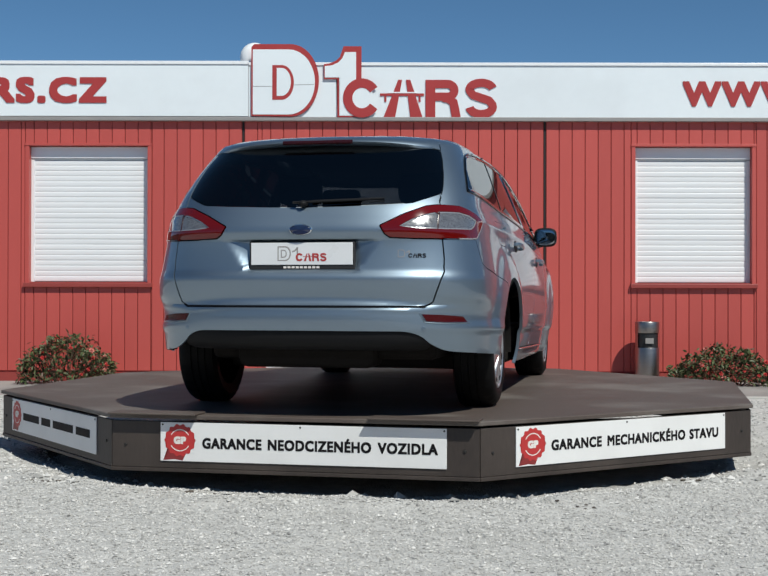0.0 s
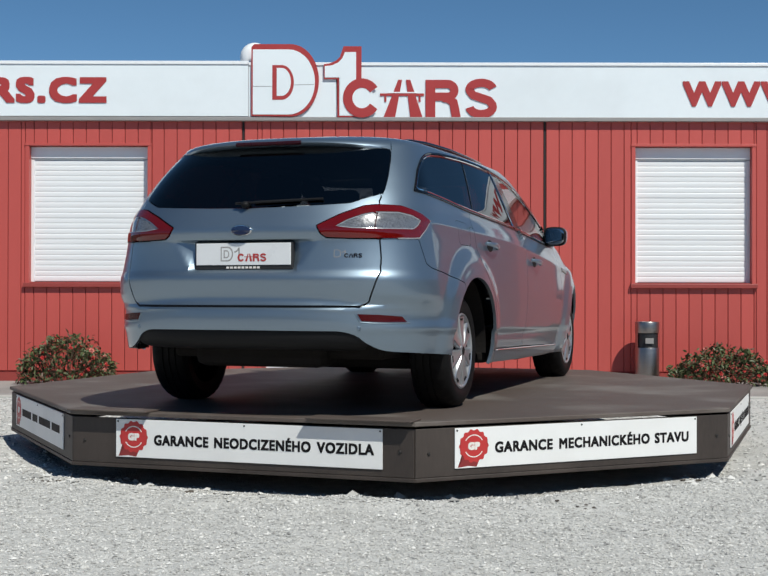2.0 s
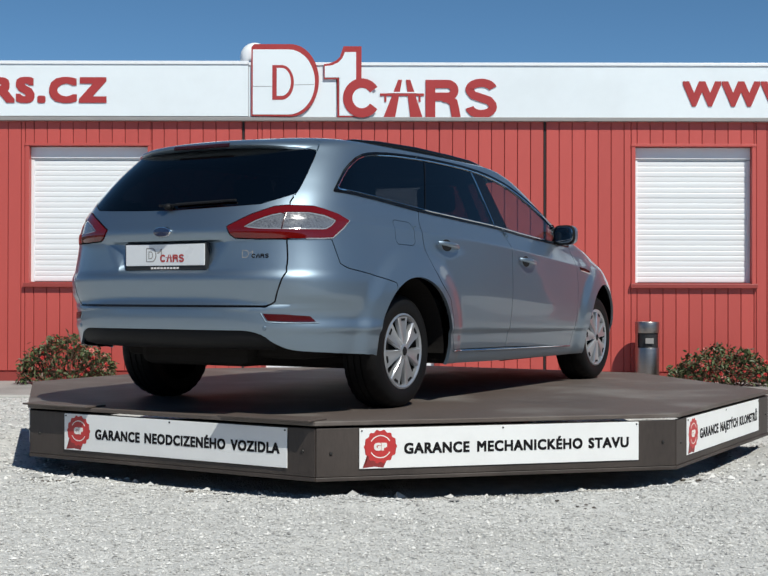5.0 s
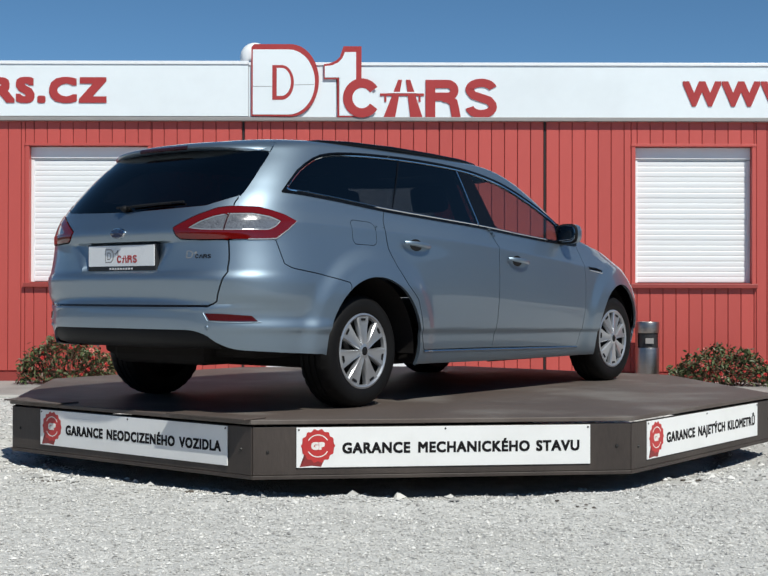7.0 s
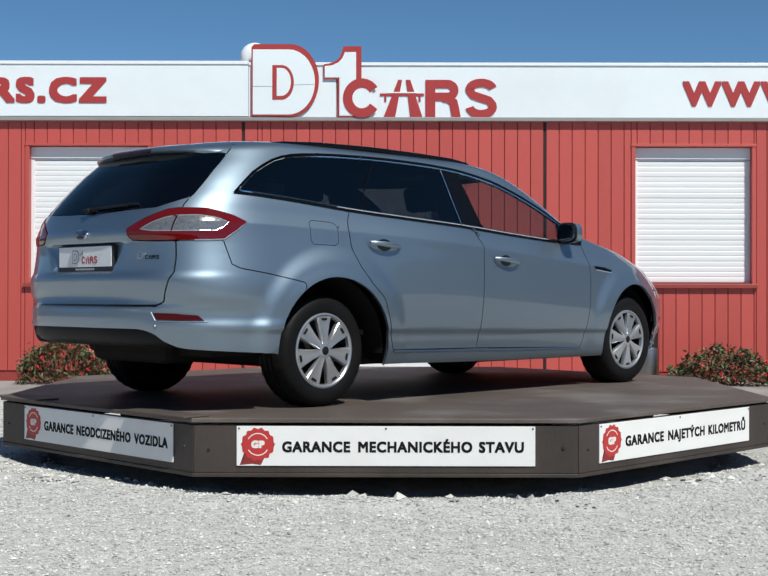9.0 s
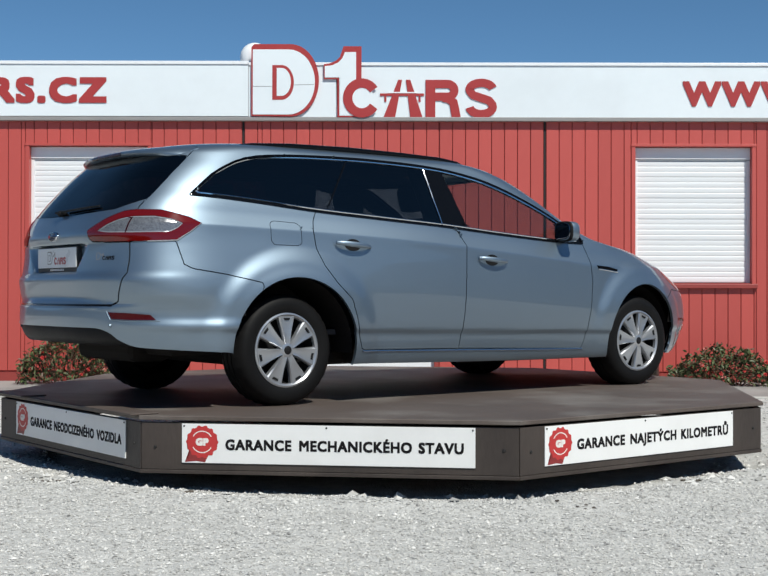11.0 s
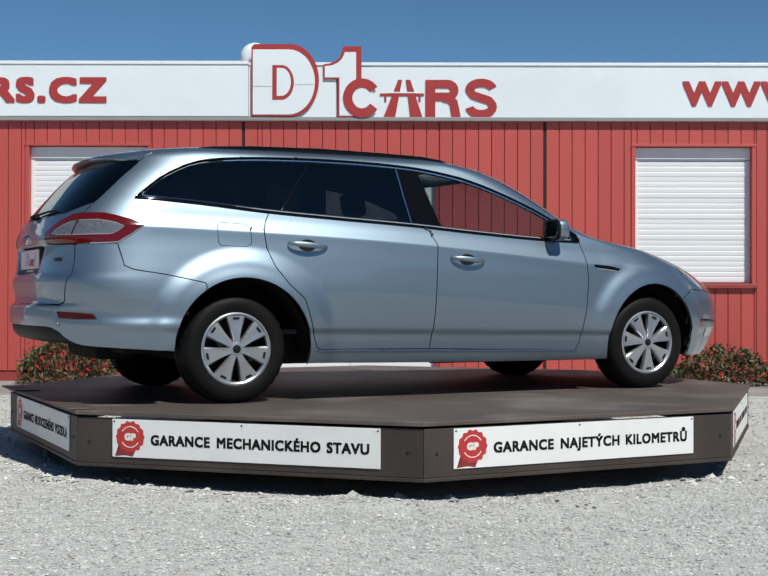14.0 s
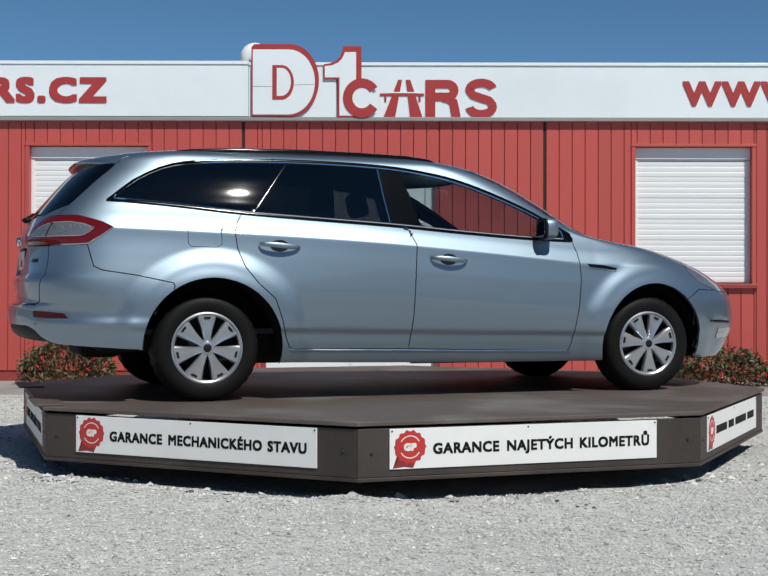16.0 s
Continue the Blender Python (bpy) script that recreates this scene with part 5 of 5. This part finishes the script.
            up, lo = ([((-s) * q[0], q[1]) for q in (sx((x0 + x1) / 2 - 0.055 * math.cos(a), zc + d_ * 0.034 * math.sin(a)) for a in np.linspace(0.02, math.pi - 0.02, 14))] for d_ in (1, -1))
            patch(bm, up, lo, 0.0012, 14, 4)
            part("handle_recess", bm, CAR_GREY, d, "dark oval plate drawn as the shade in the handle cup")
            y = -float(spot(*sx((x0 + x1) / 2, zc)).y)
            bm = bmesh.new()
            n = 14
            rings = []
            for k in range(n + 1):
                t = k / n
                x = x0 + (x1 - x0) * t
                off = 0.010 + 0.034 * math.sin(math.pi * t) ** 0.5
                hh = 0.010 + 0.006 * math.sin(math.pi * t)
                zz_ = zc + 0.010 * (0.5 - t) * 2
                rings.append([bm.verts.new((x, s * (y + off + 0.007 * math.cos(a)), zz_ + hh * math.sin(a))) for a in np.linspace(0, 2 * math.pi, 10, endpoint=False)])
            for a, b in zip(rings, rings[1:]):
                for j in range(10):
                    bm.faces.new((a[j], a[(j + 1) % 10], b[(j + 1) % 10], b[j]))
            bm.faces.new(rings[0]), bm.faces.new(rings[-1])
            bmesh.ops.recalc_face_normals(bm, faces=bm.faces)
            part("door_handle", bm, PAINT, d, "painted pull handle", True)
        # mirror
        bm = bmesh.new()
        vs = rounded_block(bm, (0.692, s * 0.925, 1.026), (0.060, 0.078, 0.066))
        for v in vs:
            if v.co.x < 0.655:
                v.co.x = 0.655
            v.co.z += 0.02 * (abs(v.co.y) - 0.925)
        mir = part("mirror", bm, PAINT, car, "painted door mirror", 50)
        bm = bmesh.new()
        rounded_block(bm, (0.646, s * 0.925, 1.026), (0.004, 0.068, 0.056))
        part("mirror_glass", bm, MIRROR_GLASS, mir, "mirror glass", True)
        bm = bmesh.new()
        rounded_block(bm, (0.660, s * 0.925, 1.026), (0.015, 0.080, 0.067))
        part("mirror_bezel", bm, CAR_GREY, mir, "black bezel", True)
        bm = bmesh.new()
        tube(bm, [(0.72, s * 0.82, 0.975), (0.715, s * 0.87, 0.98), (0.70, s * 0.92, 0.99)], 0.026)
        part("mirror_foot", bm, CAR_BLACK, mir, "black foot")
        # the lamp's split at the tailgate, and a pale frame round the lens
        bm = bmesh.new()
        strip(bm, [((-s) * a, b) for a, b in [ry(0.661, z) for z in np.linspace(0.895, 1.056, 8)]], 0.008, 0.0015, False, 0.0005)
        part("lamp_joint", bm, BRAKE_RED, car, "dark joint across the lamp")
        bm = bmesh.new()
        strip(bm, [((-s) * a, b) for a, b in LENS], 0.009, 0.001, True, 0.001)
        part("lens_frame", bm, FOG_CLEAR, car, "pale frame round the lens")
        # wing vent, fog lamp trim, reflectors
        bm = bmesh.new()
        flip = lambda line: [((-s) * a, b) for a, b in line]
        patch(bm, flip([sx(0.985, 0.815), sx(1.10, 0.808), sx(1.195, 0.790)]), flip([sx(1.0, 0.797), sx(1.09, 0.788), sx(1.185, 0.778)]), 0.003)
        vent = part("wing_vent", bm, CAR_BLACK, car, "black wing vent")
        bm = bmesh.new()
        strip(bm, [((-s) * a, b) for a, b in [sx(1.0, 0.792), sx(1.10, 0.783), sx(1.19, 0.772)]], 0.008, 0.004, False)
        part("vent_bar", bm, CHROME, vent, "chrome bar")
        bm = bmesh.new()
        patch(bm, flip([sx(2.06, 0.40), sx(2.18, 0.405), sx(2.26, 0.40)]), flip([sx(2.06, 0.335), sx(2.18, 0.34), sx(2.25, 0.345)]), 0.004)
        part("fog_lamp", bm, FOG_CLEAR, car, "bright fog lamp")
        bm = bmesh.new()
        strip(bm, [((-s) * a, b) for a, b in [sx(1.96, 0.452), sx(2.08, 0.448), sx(2.2, 0.440)]], 0.02, 0.003, False)
        part("bumper_groove", bm, CAR_BLACK, car, "dark groove")
        bm = bmesh.new()
        patch(bm, flip([ry(0.594, 0.525), ry(0.68, 0.522), ry(0.769, 0.513)]), flip([ry(0.614, 0.491), ry(0.70, 0.486), sx(-2.165, 0.486)]), 0.005)
        part("reflector", bm, AMBER_RED, car, "dark red bumper reflector")
        bm = bmesh.new()
        strip(bm, [((-s) * a, b) for a, b in [ry(0.584, 0.528), ry(0.606, 0.486), ry(0.66, 0.481), ry(0.74, 0.479), sx(-2.15, 0.481)]], 0.007, 0.002, False)
        part("reflector_trim", bm, PAINT, car)
        bm = bmesh.new()
        lathe(bm, [(0.0005, 0.004), (0.010, 0.003), (0.012, -0.004)], 14, "x")
        c = spot(-s * ry(0.60, 0.455)[0], 0.455)
        ob = part("parking_sensor", bm, PAINT, car, "", True)
        ob.location = (c.x - 0.001, c.y, c.z)
        ob.rotation_euler = (0, math.pi, 0)
    # tail: spoiler, brake lamp, plate, emblem, wiper, aerial base
    bm = bmesh.new()
    rings = []
    kz = row_at(1.392)
    back_x = lambda y: float(np.interp(abs(y), -HALF[kz, :N_REAR, 1], HALF[kz, :N_REAR, 0]))
    for k in range(33):
        y = -0.590 + 1.18 * k / 32
        f = abs(y / 0.590)
        xb, e, dz = back_x(y), 1 - f ** 5, -0.020 * f ** 2 - 0.012 * f ** 6
        rings.append([bm.verts.new((xb + x * (0.35 + 0.65 * e), y, z + dz)) for x, z in ((0.17, 1.452), (0.08, 1.440), (0.01, 1.425), (-0.030, 1.411), (-0.038, 1.402), (-0.030, 1.391), (-0.008, 1.384), (0.04, 1.386), (0.10, 1.396))])
    for a, b in zip(rings, rings[1:]):
        for j in range(8):
            bm.faces.new((a[j], a[j + 1], b[j + 1], b[j]))
    bm.faces.new(rings[0]), bm.faces.new(rings[-1])
    bmesh.ops.recalc_face_normals(bm, faces=bm.faces)
    sp = part("spoiler", bm, PAINT, gate, "", 40)
    bm = bmesh.new()
    rings = []
    for k in range(17):
        y = -0.185 + 0.37 * k / 16
        rings.append([bm.verts.new((back_x(y) + x, y, z - 0.002)) for x, z in ((-0.030, 1.4125), (-0.0395, 1.405), (-0.0395, 1.397), (-0.034, 1.391))])
    for a, b in zip(rings, rings[1:]):
        for j in range(3):
            bm.faces.new((a[j], a[j + 1], b[j + 1], b[j]))
    bmesh.ops.recalc_face_normals(bm, faces=bm.faces)
    part("brake_lamp", bm, BRAKE_RED, sp, "dark red high brake lamp", True)
    # the shade in the tailgate's lower shut line, drawn as a black strip
    bm = bmesh.new()
    low = min(b for a, b in GATE)
    edge = sorted((a, b) for a, b in fine(GATE, 0.02) if b < low + 0.012)
    strip(bm, edge, 0.011, 0.0006, False, 0.0004)
    part("gate_seal", bm, CAR_BLACK, gate, "black strip drawn as the dark gap along the lower edge")
    px = -2.358
    bm = bmesh.new()
    box(bm, px - 0.008, px + 0.03, -0.268, 0.268, 0.742, 0.880, 0.004)
    holder = part("plate_holder", bm, BLACK_PLASTIC, gate, "black plate holder")
    bm = bmesh.new()
    box(bm, px - 0.013, px - 0.008, -0.258, 0.258, 0.765, 0.874, 0.002)
    part("number_plate", bm, PLATE_WHITE, holder, "white plate with grey and red marks")
    scale_ = 0.000496

    def on_plate(lift):
        return lambda u, v, w: (px - 0.0131 - lift - w, 0.122 - u * scale_, 0.857 - v * scale_)

    part("plate_mark", drawn(BOWL, 0.0003, on_plate(0)), GUTTER, holder, "grey rounded mark")
    part("plate_mark", drawn([(12, 137), (12, 14)] + arc(76, 75, 48, 61, -90, 90, 30), 0.0003, on_plate(0.0004)), PLATE_WHITE, holder, "white field of the mark")
    part("plate_mark", drawn([(34, 116), (34, 36)] + arc(66, 76, 30, 40, -90, 90, 24), 0.0003, on_plate(0.0008)), GUTTER, holder, "grey inner mark")
    part("plate_mark", drawn([(46, 104), (46, 48)] + arc(66, 76, 19, 28, -90, 90, 24), 0.0003, on_plate(0.0012)), PLATE_WHITE, holder, "white heart of the mark")
    part("plate_mark", drawn(stroke([(150, 56), (172, 50), (190, 36), (204, 12), (204, 149)], 15), 0.0003, on_plate(0)), GUTTER, holder, "grey upright mark")
    for k, (name, outline, label) in enumerate(small_marks()):
        part(name, drawn(outline, 0.0004 + 0.0001 * k, on_plate(0.0003)), SIGN_RED, holder, label)
    bm = bmesh.new()
    for k in range(9):
        box(bm, px - 0.0095, px - 0.0075, -0.09 + k * 0.021, -0.09 + k * 0.021 + 0.015, 0.748, 0.758)
    part("plate_bar", bm, SEAL_WHITE, holder, "small white print")
    bm = bmesh.new()
    lathe(bm, [(0.0005, -0.006), (0.9, -0.005), (1.0, 0.0), (1.0, 0.01)], 32, "x")
    for v in bm.verts:
        v.co = Vector((v.co.x - 2.392, v.co.y * 0.058, v.co.z * 0.028 + 0.936))
    emb = part("emblem", bm, CHROME, gate, "chrome oval emblem", 40)
    bm = bmesh.new()
    lathe(bm, [(0.0005, -0.0085), (0.9, -0.0075), (1.0, -0.004)], 32, "x")
    for v in bm.verts:
        v.co = Vector((v.co.x - 2.392, v.co.y * 0.053, v.co.z * 0.0240 + 0.936))
    part("emblem_field", bm, EMBLEM_BLUE, emb, "dark blue field", 40)
    tiny = 0.000262

    def on_gate(u, v, w):
        q = ry(0.478 + u * tiny, 0.838 - v * tiny)
        return spot(*q) + skin_normal(*q) * (0.0008 + w)

    part("sticker", drawn(stroke([(6, 140), (6, 8)] + arc(70, 74, 56, 66, -90, 90, 14) + [(6, 140)], 13), 0.0005, on_gate), GUTTER, gate, "grey outlined sticker mark")
    part("sticker", drawn(stroke([(150, 56), (190, 36), (204, 12), (204, 149)], 15), 0.0005, on_gate), GUTTER, gate, "grey sticker mark")
    for k, (name, outline, label) in enumerate(small_marks()):
        part("sticker", drawn(outline, 0.0007 + 0.0001 * k, on_gate), LETTER_BLACK, gate, "black sticker mark")
    bm = bmesh.new()
    tube(bm, [spot(0.0, 1.068) + Vector((-0.03, 0, 0)), spot(-0.05, 1.072) + Vector((-0.032, 0, 0)), spot(0.33, 1.085) + Vector((-0.022, 0, 0))], 0.006)
    wiper = part("wiper_arm", bm, CAR_GREY, gate, "black rear wiper arm", True)
    bm = bmesh.new()
    ellipsoid(bm, spot(0.0, 1.066) + Vector((-0.015, 0, 0)), (0.028, 0.024, 0.018))
    part("wiper_pivot", bm, CAR_GREY, wiper, "", True)
    bm = bmesh.new()
    tube(bm, [spot(q, 1.078 + 0.03 * q) + Vector((-0.010, 0, 0)) for q in (0.04, 0.15, 0.28, 0.40)], 0.006)
    part("wiper_blade", bm, CAR_GREY, wiper, "worn rubber blade", True)
    # cabin
    for y in (-0.36, 0.36):
        for name, x in (("front_seat", 0.05), ("rear_seat", -0.95)):
            bm = bmesh.new()
            box(bm, x - 0.02, x + 0.48, y - 0.25, y + 0.25, 0.42, 0.60, 0.05)
            seat = part(name, bm, SEAT_CLOTH, car, "dark grey cloth seat", True)
            bm = bmesh.new()
            box(bm, -0.06, 0.06, y - 0.24, y + 0.24, 0.0, 0.58, 0.05)
            bmesh.ops.transform(bm, matrix=pose(x, 0, 0.55, 0, -18, 0), verts=bm.verts)
            part("seat_back", bm, SEAT_CLOTH, seat, "", True)
            bm = bmesh.new()
            box(bm, -0.045, 0.045, y - 0.13, y + 0.13, 0.62, 0.79, 0.035)
            bmesh.ops.transform(bm, matrix=pose(x, 0, 0.55, 0, -14, 0), verts=bm.verts)
            part("headrest", bm, SEAT_CLOTH, seat, "", True)
    bm = bmesh.new()
    box(bm, 0.72, 1.18, -0.74, 0.74, 0.60, 0.95, 0.08)
    part("dashboard", bm, SEAT_CLOTH, car, "dark dashboard", True)
    bm = bmesh.new()
    tube(bm, [(0.60 + 0.08 * math.sin(a), 0.37 + 0.18 * math.cos(a), 0.86 + 0.165 * math.sin(a)) for a in np.linspace(0, 2 * math.pi, 25)], 0.015)
    part("steering_wheel", bm, CAR_GREY, car, "", True)
    bm = bmesh.new()
    box(bm, -1.75, 0.2, -0.52, 0.52, 1.425, 1.438)
    part("headliner", bm, SEAT_PALE, car, "pale grey headliner")
    bm = bmesh.new()
    box(bm, -2.1, 1.1, -0.72, 0.72, 0.39, 0.42)
    part("cabin_floor", bm, SEAT_CLOTH, car)


CAR, BODY, GATE_PANEL, DOORS = build_car()
build_car_details(CAR, BODY, GATE_PANEL, DOORS)


def build_stones():
    """Loose crushed stones over the gravel bed, as one piece of stuff."""
    rng = np.random.default_rng(5)
    base = np.array([(1, 0, 0), (-1, 0, 0), (0, 1, 0), (0, -1, 0), (0, 0, 1), (0, 0, -0.6)], float)
    tri = np.array([(0, 2, 4), (2, 1, 4), (1, 3, 4), (3, 0, 4), (2, 0, 5), (1, 2, 5), (3, 1, 5), (0, 3, 5)])
    pts = []
    for n, x0, x1, y0, y1, lo, hi in ((42000, -1.9, 1.9, -4.5, -2.0, 0.003, 0.009), (7000, -2.6, 2.6, -4.2, -1.2, 0.006, 0.014), (6000, -3.6, -1.6, -2.2, 3.4, 0.007, 0.018), (6000, 1.6, 3.8, -2.2, 3.4, 0.007, 0.018), (260, -2.6, 2.6, -3.2, -1.4, 0.02, 0.038)):
        p = np.stack([rng.uniform(x0, x1, n), rng.uniform(y0, y1, n), lo + (hi - lo) * rng.random(n) ** 2.2], 1)
        r = np.hypot(p[:, 0], p[:, 1])
        keep = (r > 2.12) & ((hi < 0.03) | (r < 2.75))
        pts.append(p[keep])
    pts = np.concatenate(pts)
    n = len(pts)
    v = base[None] * rng.uniform(0.55, 1.25, (n, 6, 1)) + rng.uniform(-0.3, 0.3, (n, 6, 3))
    v[:, :, 2] *= rng.uniform(0.35, 0.7, (n, 1))
    a = rng.uniform(0, 2 * math.pi, n)
    c, s = np.cos(a)[:, None], np.sin(a)[:, None]
    x, y = v[:, :, 0] * c - v[:, :, 1] * s, v[:, :, 0] * s + v[:, :, 1] * c
    h = np.array([ground_height(float(q[0]), float(q[1])) for q in pts])
    w = np.stack([x * pts[:, 2:3] + pts[:, 0:1], y * pts[:, 2:3] + pts[:, 1:2], v[:, :, 2] * pts[:, 2:3] + (h + pts[:, 2] * 0.18)[:, None]], 2)
    f = (tri[None] + 6 * np.arange(n)[:, None, None]).reshape(-1, 3)
    me = bpy.data.meshes.new("gravel_stones")
    me.from_pydata(w.reshape(-1, 3).tolist(), [], f.tolist())
    me.materials.append(STONE)
    tagged(part("gravel_stones", me, None), "loose pale grey crushed stones on the yard", "gravel", "", "stuff")


build_stones()


def build_clods():
    """Dark soil crumbs lying on the gravel by the turntable."""
    rnd = random.Random(4)
    bm = bmesh.new()
    for cx, cy, n, spread in ((0.91, -2.75, 5, 0.05), (-0.93, -2.30, 4, 0.06), (-1.72, -2.02, 6, 0.08), (1.50, -1.90, 6, 0.12)):
        for k in range(n):
            x, y, r = cx + rnd.gauss(0, spread), cy + rnd.gauss(0, spread * 0.5), rnd.uniform(0.005, 0.012)
            geo = bmesh.ops.create_icosphere(bm, subdivisions=1, radius=r)
            for v in geo["verts"]:
                v.co = Vector((x + v.co.x * 1.5, y + v.co.y, ground_height(x, y) + 0.004 + v.co.z * 0.5)) + Vector((rnd.uniform(-1, 1), rnd.uniform(-1, 1), rnd.uniform(-1, 1))) * r * 0.25
    tagged(part("soil_clods", bm, SOIL), "dark soil crumbs on the gravel by the turntable", "soil", "", "stuff")


build_clods()


wall_boards(WALL)


def motions():
    times = [float(t) for t in range(17)]
    turn = [(t, pose(0, 0, 0, 0, 0, TURN_0 + TURN_RATE * t)) for t in times]
    walk(TABLE, turn)
    for board, k in BANNERS:
        walk(board, [(t, m @ pose(0, 0, 0, 0, 0, 45 * k) @ pose(APOTHEM + 0.001, BOARD_SHIFT.get(k, 0.0), BOARD_Z[0])) for t, m in turn])
    walk(CAR, [(t, m @ pose(0, -0.077, 0.352)) for t, m in turn])


motions()
